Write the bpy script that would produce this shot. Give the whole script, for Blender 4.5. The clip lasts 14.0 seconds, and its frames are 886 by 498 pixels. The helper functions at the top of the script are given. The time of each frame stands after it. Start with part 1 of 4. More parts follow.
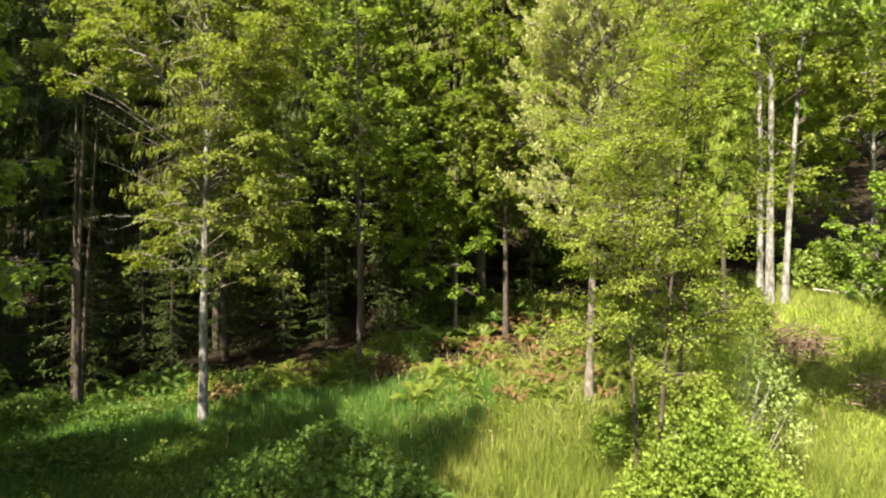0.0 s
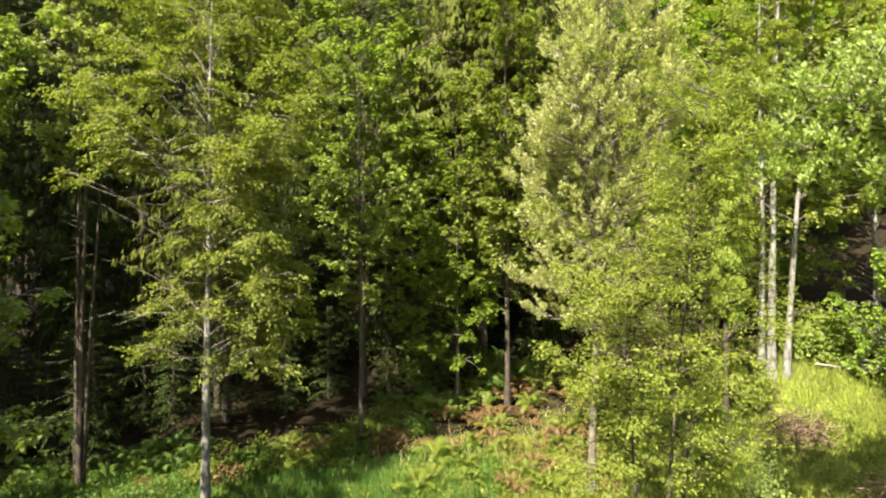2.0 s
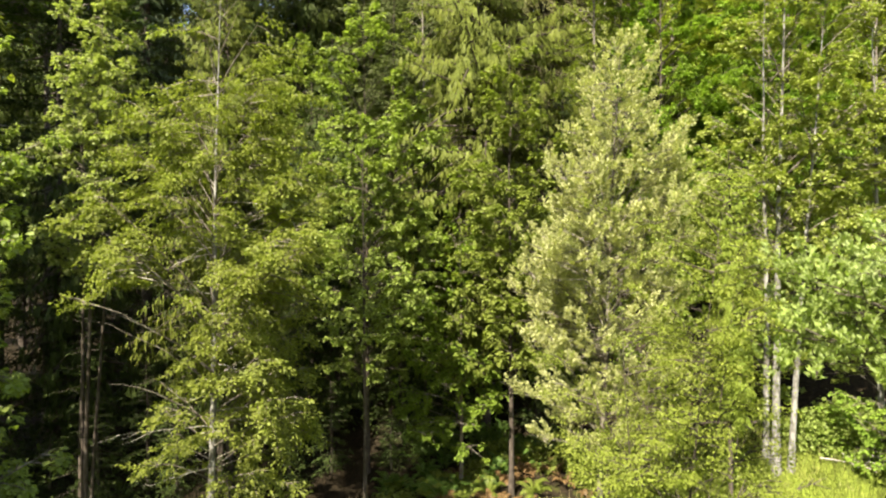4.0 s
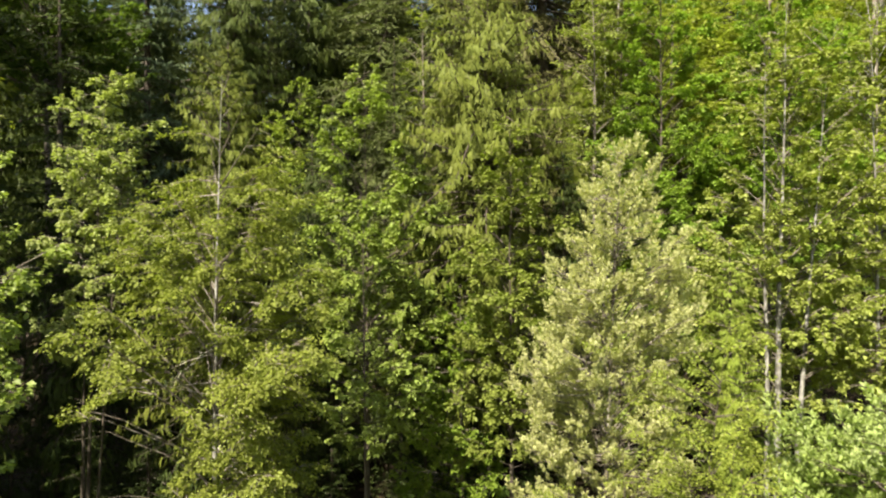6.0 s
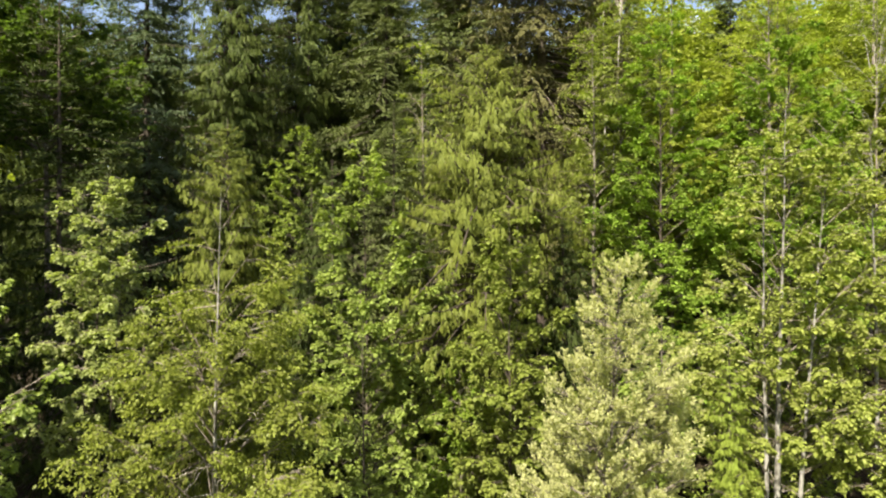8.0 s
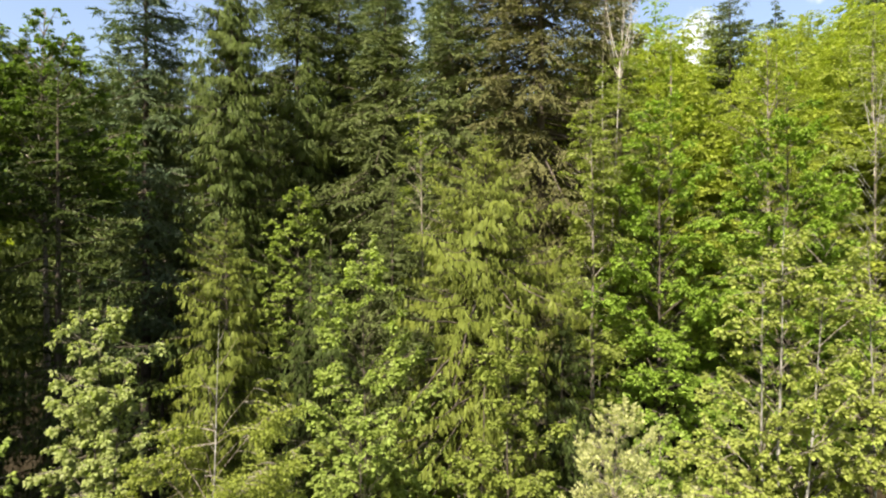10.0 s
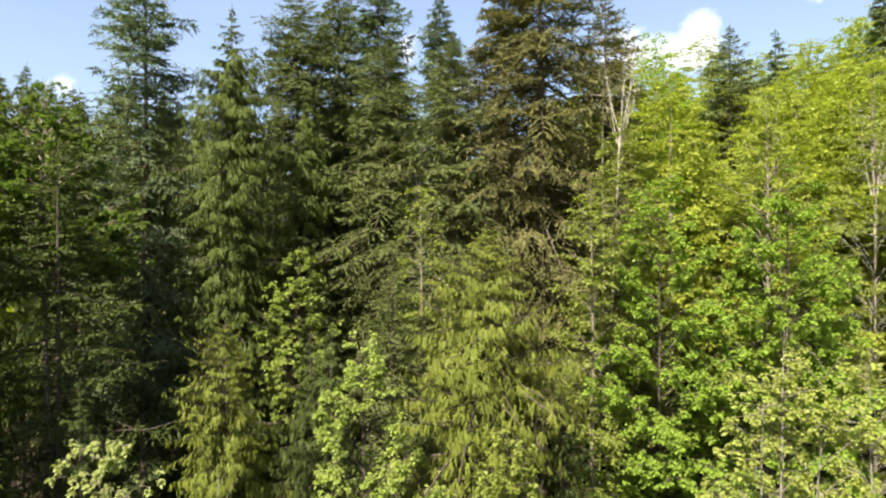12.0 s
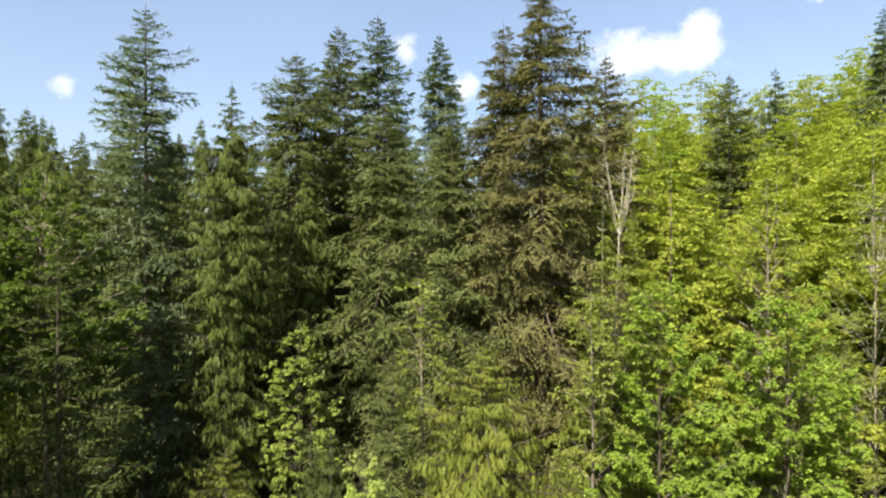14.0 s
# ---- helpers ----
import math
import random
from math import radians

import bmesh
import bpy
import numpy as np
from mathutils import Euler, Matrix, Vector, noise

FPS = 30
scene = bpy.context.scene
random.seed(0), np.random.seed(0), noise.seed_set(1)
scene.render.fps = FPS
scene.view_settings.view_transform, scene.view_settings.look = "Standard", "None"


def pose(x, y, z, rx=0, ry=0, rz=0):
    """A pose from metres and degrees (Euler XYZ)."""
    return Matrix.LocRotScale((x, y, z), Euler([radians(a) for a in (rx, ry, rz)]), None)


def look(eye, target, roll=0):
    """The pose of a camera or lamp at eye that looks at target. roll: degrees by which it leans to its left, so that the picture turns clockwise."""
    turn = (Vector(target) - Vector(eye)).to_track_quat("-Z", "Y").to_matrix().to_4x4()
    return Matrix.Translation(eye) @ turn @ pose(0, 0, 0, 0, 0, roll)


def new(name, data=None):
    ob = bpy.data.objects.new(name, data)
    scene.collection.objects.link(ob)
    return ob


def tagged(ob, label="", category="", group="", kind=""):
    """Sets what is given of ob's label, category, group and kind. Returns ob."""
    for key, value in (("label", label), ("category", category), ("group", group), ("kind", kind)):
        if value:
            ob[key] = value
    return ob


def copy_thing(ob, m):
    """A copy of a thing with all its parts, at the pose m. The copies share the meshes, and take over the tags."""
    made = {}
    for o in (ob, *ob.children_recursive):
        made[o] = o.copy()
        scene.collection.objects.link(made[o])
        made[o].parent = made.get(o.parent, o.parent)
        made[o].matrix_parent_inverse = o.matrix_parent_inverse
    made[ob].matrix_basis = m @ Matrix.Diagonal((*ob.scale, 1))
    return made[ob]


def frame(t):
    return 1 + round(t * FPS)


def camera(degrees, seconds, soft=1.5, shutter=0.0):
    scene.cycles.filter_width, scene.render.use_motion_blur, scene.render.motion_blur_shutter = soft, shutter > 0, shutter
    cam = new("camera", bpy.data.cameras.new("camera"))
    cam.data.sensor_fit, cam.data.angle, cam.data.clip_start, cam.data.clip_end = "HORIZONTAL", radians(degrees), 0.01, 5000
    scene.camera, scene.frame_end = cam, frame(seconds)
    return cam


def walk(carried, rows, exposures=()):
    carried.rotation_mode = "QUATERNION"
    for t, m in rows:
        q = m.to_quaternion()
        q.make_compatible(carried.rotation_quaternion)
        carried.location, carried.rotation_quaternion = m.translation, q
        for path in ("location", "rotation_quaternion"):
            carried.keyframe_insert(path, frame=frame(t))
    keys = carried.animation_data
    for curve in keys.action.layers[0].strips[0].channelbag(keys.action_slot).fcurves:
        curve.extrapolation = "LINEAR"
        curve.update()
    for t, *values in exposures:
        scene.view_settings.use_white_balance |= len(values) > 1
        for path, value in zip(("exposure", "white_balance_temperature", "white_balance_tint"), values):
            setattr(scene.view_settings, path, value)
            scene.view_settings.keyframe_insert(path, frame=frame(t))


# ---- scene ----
# A drone rises straight up in front of the edge of a mixed wood on a slope.
cam = camera(70.0, 14.0, soft=2.1, shutter=0.4)
HEIGHTS = [(0.0, 0.0, 4.60), (0.5, 0.0, 5.21), (1.0, 0.0, 5.88), (1.5, -0.03, 6.58), (2.0, -0.07, 7.14), (2.5, -0.13, 7.89),
           (3.0, -0.17, 8.61), (3.2, -0.19, 8.96), (4.2, -0.22, 10.70), (5.3, -0.24, 12.42), (5.5, -0.24, 12.60), (6.0, -0.24, 13.26),
           (6.5, -0.24, 13.98), (7.0, -0.24, 14.84), (7.5, -0.24, 15.62), (8.0, -0.22, 16.49), (8.2, -0.22, 16.85), (9.2, -0.18, 18.85),
           (10.3, -0.15, 21.15), (10.5, -0.15, 21.58), (11.0, -0.15, 22.48), (11.5, -0.15, 23.61), (12.0, -0.15, 24.69),
           (12.5, -0.15, 25.86), (13.0, -0.15, 27.05), (13.5, -0.15, 28.39), (14.0, -0.15, 29.98)]
PATH = [(t, pose(cx, 0, cz, 90, 0, 0)) for t, cx, cz in HEIGHTS]
walk(cam, PATH, exposures=[(0.0, 2.2), (3.0, 2.2), (5.5, 1.96), (8.0, 1.92), (12.5, 1.97), (14.0, 1.77)])

# ---- light ----
SUN_AZ, SUN_EL = radians(211), radians(50)
to_sun = Vector((math.sin(SUN_AZ) * math.cos(SUN_EL), math.cos(SUN_AZ) * math.cos(SUN_EL), math.sin(SUN_EL)))
sun = new("sun", bpy.data.lights.new("sun", "SUN"))
sun.data.energy, sun.data.angle, sun.data.color = 5.0, radians(0.5), (1.0, 0.92, 0.76)
sun.matrix_world = look(to_sun * 200, (0, 0, 0))


def wire(tree, a, b):
    tree.links.new(a, b)


def maths(tree, op, a, b=None, clamp=False):
    n = tree.nodes.new("ShaderNodeMath")
    n.operation, n.use_clamp = op, clamp
    for k, v in ((0, a), (1, b)):
        if v is None:
            continue
        if isinstance(v, (int, float)):
            n.inputs[k].default_value = v
        else:
            wire(tree, v, n.inputs[k])
    return n.outputs[0]


def make_world():
    """A clear sky with small fair-weather clouds low over the trees."""
    w = bpy.data.worlds.new("sky")
    w.use_nodes = True
    scene.world = w
    t = w.node_tree
    bg = t.nodes["Background"]
    sky = t.nodes.new("ShaderNodeTexSky")
    sky.sky_type, sky.sun_disc = "NISHITA", False
    sky.sun_elevation, sky.sun_rotation = SUN_EL, SUN_AZ
    sky.air_density, sky.dust_density = 0.9, 2.6
    co = t.nodes.new("ShaderNodeTexCoord")
    sep = t.nodes.new("ShaderNodeSeparateXYZ")
    wire(t, co.outputs["Generated"], sep.inputs[0])
    # cumulus heaps by azimuth (east of north) and elevation, in radians: azimuth, elevation, half width, half height, amount
    heaps = [(-0.535, 0.215, 0.018, 0.03, 0.8), (-0.62, 0.18, 0.03, 0.025, 0.8), (-0.05, 0.292, 0.026, 0.04, 0.95), (0.035, 0.25, 0.03, 0.025, 0.85),
             (0.275, 0.305, 0.06, 0.035, 1.0), (0.385, 0.30, 0.045, 0.05, 1.05), (0.555, 0.335, 0.045, 0.022, 0.9), (0.32, 0.275, 0.09, 0.022, 0.9),
             (1.2, 0.3, 0.2, 0.06, 1.0), (-1.3, 0.28, 0.22, 0.06, 1.0), (2.4, 0.35, 0.25, 0.07, 1.0), (-2.2, 0.4, 0.2, 0.06, 1.0)]
    az = maths(t, "ARCTAN2", sep.outputs[0], sep.outputs[1])
    el = maths(t, "ARCSINE", sep.outputs[2])
    total = None
    for a0, e0, wa, we, amount in heaps:
        u = maths(t, "DIVIDE", maths(t, "SUBTRACT", az, a0), wa)
        v = maths(t, "DIVIDE", maths(t, "SUBTRACT", el, e0), we)
        d = maths(t, "ADD", maths(t, "MULTIPLY", u, u), maths(t, "MULTIPLY", v, v))
        g = maths(t, "MULTIPLY", maths(t, "POWER", 2.718, maths(t, "MULTIPLY", d, -1.0)), amount)
        total = g if total is None else maths(t, "ADD", total, g)
    puff = t.nodes.new("ShaderNodeTexNoise")
    puff.inputs["Scale"].default_value, puff.inputs["Detail"].default_value, puff.inputs["Roughness"].default_value = 20.0, 6.0, 0.6
    wire(t, co.outputs["Generated"], puff.inputs["Vector"])
    field = maths(t, "ADD", total, maths(t, "MULTIPLY", maths(t, "SUBTRACT", puff.outputs[0], 0.52), 2.4))
    ramp = t.nodes.new("ShaderNodeMapRange")
    ramp.interpolation_type = "SMOOTHSTEP"
    ramp.inputs["From Min"].default_value, ramp.inputs["From Max"].default_value = 0.2, 1.35
    wire(t, field, ramp.inputs["Value"])
    mix = t.nodes.new("ShaderNodeMix")
    mix.data_type = "RGBA"
    mix.inputs["B"].default_value = (5.6, 5.7, 6.0, 1)
    veil = t.nodes.new("ShaderNodeTexNoise")
    veil.inputs["Scale"].default_value = 2.2
    wire(t, co.outputs["Generated"], veil.inputs["Vector"])
    thin = maths(t, "ADD", maths(t, "MULTIPLY", veil.outputs[0], 0.16), 0.02)
    wire(t, maths(t, "MAXIMUM", ramp.outputs[0], thin), mix.inputs["Factor"])
    wire(t, sky.outputs[0], mix.inputs["A"])
    wire(t, mix.outputs["Result"], bg.inputs["Color"])
    bg.inputs["Strength"].default_value = 0.07


make_world()


# ---- materials ----
def base_material(name):
    m = bpy.data.materials.new(name)
    m.use_nodes = True
    return m, m.node_tree, m.node_tree.nodes["Principled BSDF"]


def ramp_node(t, fac, stops):
    r = t.nodes.new("ShaderNodeValToRGB")
    while len(r.color_ramp.elements) < len(stops):
        r.color_ramp.elements.new(0.5)
    for e, (p, c) in zip(r.color_ramp.elements, stops):
        e.position, e.color = p, (*c, 1)
    wire(t, fac, r.inputs[0])
    return r.outputs[0]


def noise_node(t, scale, detail=4.0, vector=None):
    n = t.nodes.new("ShaderNodeTexNoise")
    n.inputs["Scale"].default_value, n.inputs["Detail"].default_value = scale, detail
    if vector is None:
        vector = t.nodes.new("ShaderNodeTexCoord").outputs["Object"]
    wire(t, vector, n.inputs["Vector"])
    return n.outputs[0]


def leaf_material(name, colour, spread=0.22, through_light=0.46, second=None, rough=0.45, gloss=0.18):
    """Leaves that differ one from the next and in patches, and let some light through."""
    m, t, b = base_material(name)
    second = second or tuple(min(1, c * k) for c, k in zip(colour, (1.35, 1.15, 0.9)))
    dark = tuple(c * (1 - spread) for c in colour)
    light = tuple(min(1, c * (1 + spread)) for c in colour)
    geo = t.nodes.new("ShaderNodeNewGeometry")
    one = ramp_node(t, geo.outputs["Random Per Island"], [(0.0, dark), (0.55, colour), (1.0, light)])
    mix = t.nodes.new("ShaderNodeMix")
    mix.data_type = "RGBA"
    patch = noise_node(t, 0.55, 3.0)
    wire(t, maths(t, "MULTIPLY", maths(t, "SUBTRACT", patch, 0.38, True), 2.6, True), mix.inputs["Factor"])
    wire(t, one, mix.inputs["A"])
    mix.inputs["B"].default_value = (*second, 1)
    soft = t.nodes.new("ShaderNodeMix")
    soft.data_type = "RGBA"
    soft.inputs["Factor"].default_value = 0.45
    wire(t, one, soft.inputs["A"])
    wire(t, mix.outputs["Result"], soft.inputs["B"])
    col = soft.outputs["Result"]
    wire(t, col, b.inputs["Base Color"])
    b.inputs["Roughness"].default_value = rough
    b.inputs["Specular IOR Level"].default_value = gloss
    tr = t.nodes.new("ShaderNodeBsdfTranslucent")
    hue = t.nodes.new("ShaderNodeMix")
    hue.data_type, hue.blend_type = "RGBA", "MULTIPLY"
    hue.inputs["Factor"].default_value = 1.0
    wire(t, col, hue.inputs["A"])
    hue.inputs["B"].default_value = (1.05, 1.2, 0.45, 1)
    wire(t, hue.outputs["Result"], tr.inputs["Color"])
    sh = t.nodes.new("ShaderNodeMixShader")
    sh.inputs[0].default_value = through_light
    wire(t, b.outputs[0], sh.inputs[1])
    wire(t, tr.outputs[0], sh.inputs[2])
    wire(t, sh.outputs[0], t.nodes["Material Output"].inputs["Surface"])
    return m


def bark_material(name, stops, ring=9.0, bump=0.4):
    """Bark: blotches stretched across the stem, fine grain along it."""
    m, t, b = base_material(name)
    co = t.nodes.new("ShaderNodeTexCoord")
    mp = t.nodes.new("ShaderNodeMapping")
    mp.inputs["Scale"].default_value = (1.0, 1.0, 0.45)
    wire(t, co.outputs["Object"], mp.inputs["Vector"])
    blot = noise_node(t, ring, 6.0, mp.outputs[0])
    big = noise_node(t, 1.1, 3.0, co.outputs["Object"])
    f = maths(t, "ADD", maths(t, "MULTIPLY", blot, 0.75), maths(t, "MULTIPLY", big, 0.35))
    wire(t, ramp_node(t, f, stops), b.inputs["Base Color"])
    b.inputs["Roughness"].default_value = 0.85
    b.inputs["Specular IOR Level"].default_value = 0.12
    bp = t.nodes.new("ShaderNodeBump")
    bp.inputs["Strength"].default_value, bp.inputs["Distance"].default_value = bump, 0.03
    wire(t, noise_node(t, 28, 5.0, mp.outputs[0]), bp.inputs["Height"])
    wire(t, bp.outputs[0], b.inputs["Normal"])
    return m


def ground_material():
    """Rough meadow turf that turns to brown leaf litter under the trees, darkened for shade."""
    m, t, b = base_material("ground_turf")
    co = t.nodes.new("ShaderNodeTexCoord")
    fine, mid, big = noise_node(t, 9, 6, co.outputs["Object"]), noise_node(t, 1.3, 4, co.outputs["Object"]), noise_node(t, 0.16, 3, co.outputs["Object"])
    turf = ramp_node(t, maths(t, "ADD", maths(t, "MULTIPLY", fine, 0.5), maths(t, "MULTIPLY", mid, 0.5)),
                     [(0.3, (0.06, 0.075, 0.014)), (0.5, (0.12, 0.15, 0.02)), (0.68, (0.20, 0.20, 0.05))])
    # brown litter coloured extra dark, which paints in shade under the trees
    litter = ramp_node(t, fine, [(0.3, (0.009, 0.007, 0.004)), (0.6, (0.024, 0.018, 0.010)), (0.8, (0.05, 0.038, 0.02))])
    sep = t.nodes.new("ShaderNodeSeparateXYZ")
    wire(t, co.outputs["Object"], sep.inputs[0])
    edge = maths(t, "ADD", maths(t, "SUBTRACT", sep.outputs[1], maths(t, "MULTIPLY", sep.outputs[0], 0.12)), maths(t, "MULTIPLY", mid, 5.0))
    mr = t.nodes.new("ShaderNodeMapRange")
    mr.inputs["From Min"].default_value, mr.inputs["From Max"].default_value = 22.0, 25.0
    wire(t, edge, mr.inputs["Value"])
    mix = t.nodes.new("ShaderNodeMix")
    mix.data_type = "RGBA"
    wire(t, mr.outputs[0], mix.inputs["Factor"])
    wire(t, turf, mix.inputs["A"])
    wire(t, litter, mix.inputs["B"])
    wire(t, mix.outputs["Result"], b.inputs["Base Color"])
    b.inputs["Roughness"].default_value = 0.95
    b.inputs["Specular IOR Level"].default_value = 0.06
    bp = t.nodes.new("ShaderNodeBump")
    bp.inputs["Strength"].default_value, bp.inputs["Distance"].default_value = 0.7, 0.08
    wire(t, maths(t, "ADD", fine, big), bp.inputs["Height"])
    wire(t, bp.outputs[0], b.inputs["Normal"])
    return m


LEAF_ALDER = leaf_material("leaf_alder", (0.172, 0.198, 0.034), second=(0.205, 0.216, 0.042), spread=0.32)
LEAF_MAPLE_PALE = leaf_material("leaf_maple_pale", (0.255, 0.285, 0.10), second=(0.285, 0.305, 0.115))
LEAF_MAPLE = leaf_material("leaf_maple", (0.2, 0.25, 0.057), second=(0.235, 0.265, 0.058), spread=0.32)
LEAF_YOUNG = leaf_material("leaf_young", (0.14, 0.20, 0.028))
LEAF_CHERRY = leaf_material("leaf_cherry", (0.38, 0.375, 0.175), second=(0.31, 0.315, 0.125), spread=0.3)
LEAF_WILLOW = leaf_material("leaf_willow", (0.205, 0.242, 0.038), second=(0.25, 0.265, 0.052), spread=0.3, through_light=0.5)
LEAF_WHITE = leaf_material("leaf_whitebeam", (0.24, 0.30, 0.075), second=(0.42, 0.45, 0.25), spread=0.4)
LEAF_GOLD = leaf_material("leaf_gold", (0.175, 0.20, 0.042), second=(0.16, 0.215, 0.035))
LEAF_BUFF = leaf_material("leaf_buff", (0.235, 0.265, 0.06), second=(0.27, 0.28, 0.076), spread=0.3)
LEAF_BRIGHT = leaf_material("leaf_bright", (0.18, 0.26, 0.04))
LEAF_HILL = leaf_material("leaf_hill", (0.225, 0.265, 0.036), second=(0.265, 0.278, 0.046), through_light=0.45)
LEAF_SLOPE = leaf_material("leaf_slope", (0.23, 0.262, 0.04), second=(0.27, 0.275, 0.05), spread=0.3)
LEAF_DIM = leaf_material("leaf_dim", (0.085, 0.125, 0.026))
NEEDLE_GOLD = leaf_material("cedar_gold", (0.097, 0.116, 0.022), through_light=0.2, gloss=0.05)
NEEDLE_FRESH = leaf_material("cedar_fresh", (0.14, 0.185, 0.03), through_light=0.25, gloss=0.05)
NEEDLE_CEDAR = leaf_material("cedar_green", (0.06, 0.08, 0.02), through_light=0.2, gloss=0.05)
# hemlock green taken darker, putting the wood's shade into the needle colour
NEEDLE_HEMLOCK_SHADE = leaf_material("hemlock_shade", (0.042, 0.058, 0.016), through_light=0.15, gloss=0.05)
NEEDLE_FIR = leaf_material("fir_green", (0.07, 0.086, 0.028), through_light=0.2, second=(0.09, 0.095, 0.031), gloss=0.05)
NEEDLE_BLUE = leaf_material("fir_blue", (0.08, 0.108, 0.056), through_light=0.2, gloss=0.05)
NEEDLE_BROWN = leaf_material("fir_brown", (0.094, 0.088, 0.034), through_light=0.2, second=(0.07, 0.083, 0.032), gloss=0.05)
LEAF_BRAMBLE = leaf_material("leaf_bramble", (0.095, 0.155, 0.03))
LEAF_BUSH = leaf_material("leaf_bush", (0.175, 0.23, 0.036))
LEAF_FERN = leaf_material("leaf_fern", (0.14, 0.175, 0.028))
LEAF_BRACKEN = leaf_material("leaf_bracken", (0.12, 0.072, 0.03), second=(0.16, 0.125, 0.05), spread=0.4, through_light=0.2)
# grass in two tints: greener to paint shade, yellower for sun and dry blades
GRASS_SHADE = leaf_material("grass_blade_shade", (0.08, 0.158, 0.03), second=(0.115, 0.185, 0.038), spread=0.4)
GRASS_SUN_DRY = leaf_material("grass_blade_sun_dry", (0.155, 0.192, 0.034), second=(0.31, 0.285, 0.09), spread=0.4)
STRAW = leaf_material("straw", (0.36, 0.30, 0.15), second=(0.28, 0.22, 0.10), through_light=0.2)
BARK_GREY = bark_material("bark_grey", [(0.3, (0.045, 0.035, 0.026)), (0.5, (0.11, 0.09, 0.07)), (0.7, (0.22, 0.195, 0.16))])
# brown bark with its stops lowered to hold the shade on trunks
BARK_BROWN = bark_material("bark_brown", [(0.3, (0.02, 0.015, 0.011)), (0.5, (0.05, 0.039, 0.03)), (0.72, (0.1, 0.083, 0.066))])
BARK_SILVER = bark_material("bark_silver", [(0.36, (0.045, 0.038, 0.03)), (0.50, (0.12, 0.112, 0.095)), (0.66, (0.24, 0.23, 0.205))])
WOOD_DEAD = bark_material("dead_wood", [(0.3, (0.14, 0.115, 0.09)), (0.5, (0.27, 0.24, 0.20)), (0.7, (0.42, 0.39, 0.34))])
WOOD_BRUSH = bark_material("brush_wood", [(0.3, (0.035, 0.022, 0.015)), (0.5, (0.09, 0.058, 0.036)), (0.7, (0.18, 0.13, 0.09))])
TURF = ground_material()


# ---- mesh helpers ----
def mesh_of(name, verts, faces, smooth=False):
    """A mesh from arrays: verts (n, 3), faces (m, 3) or (m, 4)."""
    me = bpy.data.meshes.new(name)
    verts, faces = np.asarray(verts, dtype=np.float32), np.asarray(faces, dtype=np.int32)
    k = faces.shape[1]
    me.vertices.add(len(verts))
    me.vertices.foreach_set("co", verts.ravel())
    me.loops.add(faces.size)
    me.loops.foreach_set("vertex_index", faces.ravel())
    me.polygons.add(len(faces))
    me.polygons.foreach_set("loop_start", np.arange(0, faces.size, k, dtype=np.int32))
    me.polygons.foreach_set("use_smooth", np.full(len(faces), smooth))
    me.update(calc_edges=True)
    return me


def part(name, me, material, parent=None, label=""):
    ob = new(name, me)
    if not me.materials:
        me.materials.append(material)
    if parent is not None:
        ob.parent = parent
    return tagged(ob, label)


def unit(v):
    return v / np.maximum(np.linalg.norm(v, axis=-1, keepdims=True), 1e-6)


def leaf_mesh(name, c, axis, normal, length, width, fold=0.18):
    """Leaves folded along the midrib: base, left, tip, right."""
    axis = unit(axis)
    side = unit(np.cross(normal, axis))
    normal = np.cross(axis, side)
    length, width = np.asarray(length)[:, None], np.asarray(width)[:, None]
    v = np.empty((len(c), 4, 3))
    v[:, 0] = c
    v[:, 1] = c + axis * length * 0.48 + side * width * 0.5 + normal * width * fold
    v[:, 2] = c + axis * length - normal * length * 0.08
    v[:, 3] = c + axis * length * 0.48 - side * width * 0.5 + normal * width * fold
    i = np.arange(len(c))[:, None] * 4
    f = np.concatenate([i + np.array([[0, 2, 1]]), i + np.array([[0, 3, 2]])], axis=0)
    return mesh_of(name, v.reshape(-1, 3), f)


def needle_mesh(name, c, axis, normal, length, width):
    """Narrow sprays of needles, one tapered face each."""
    axis = unit(axis)
    side = unit(np.cross(normal, axis))
    length, width = np.asarray(length)[:, None], np.asarray(width)[:, None]
    v = np.empty((len(c), 3, 3))
    v[:, 0], v[:, 1], v[:, 2] = c - side * width * 0.5, c + side * width * 0.5, c + axis * length
    return mesh_of(name, v.reshape(-1, 3), np.arange(len(c) * 3).reshape(-1, 3))


def tube_arrays(points, radii, sides=6):
    p = np.asarray(points, dtype=float)
    d = unit(np.gradient(p, axis=0))
    ref = np.where(np.abs(d[:, 2:3]) > 0.9, np.array([[1.0, 0, 0]]), np.array([[0, 0, 1.0]]))
    a = unit(np.cross(d, ref))
    b = np.cross(d, a)
    ang = np.arange(sides) * 2 * math.pi / sides
    ring = (a[:, None] * np.cos(ang)[None, :, None] + b[:, None] * np.sin(ang)[None, :, None]) * np.asarray(radii)[:, None, None]
    v = (p[:, None] + ring).reshape(-1, 3)
    f = []
    for i in range(len(p) - 1):
        for k in range(sides):
            n = (k + 1) % sides
            f.append((i * sides + k, i * sides + n, (i + 1) * sides + n, (i + 1) * sides + k))
    return v, np.array(f)


def tubes_mesh(name, runs, sides=6):
    vs, fs, n = [], [], 0
    for pts, rad in runs:
        v, f = tube_arrays(pts, rad, sides)
        vs.append(v)
        fs.append(f + n)
        n += len(v)
    return mesh_of(name, np.concatenate(vs), np.concatenate(fs), True)


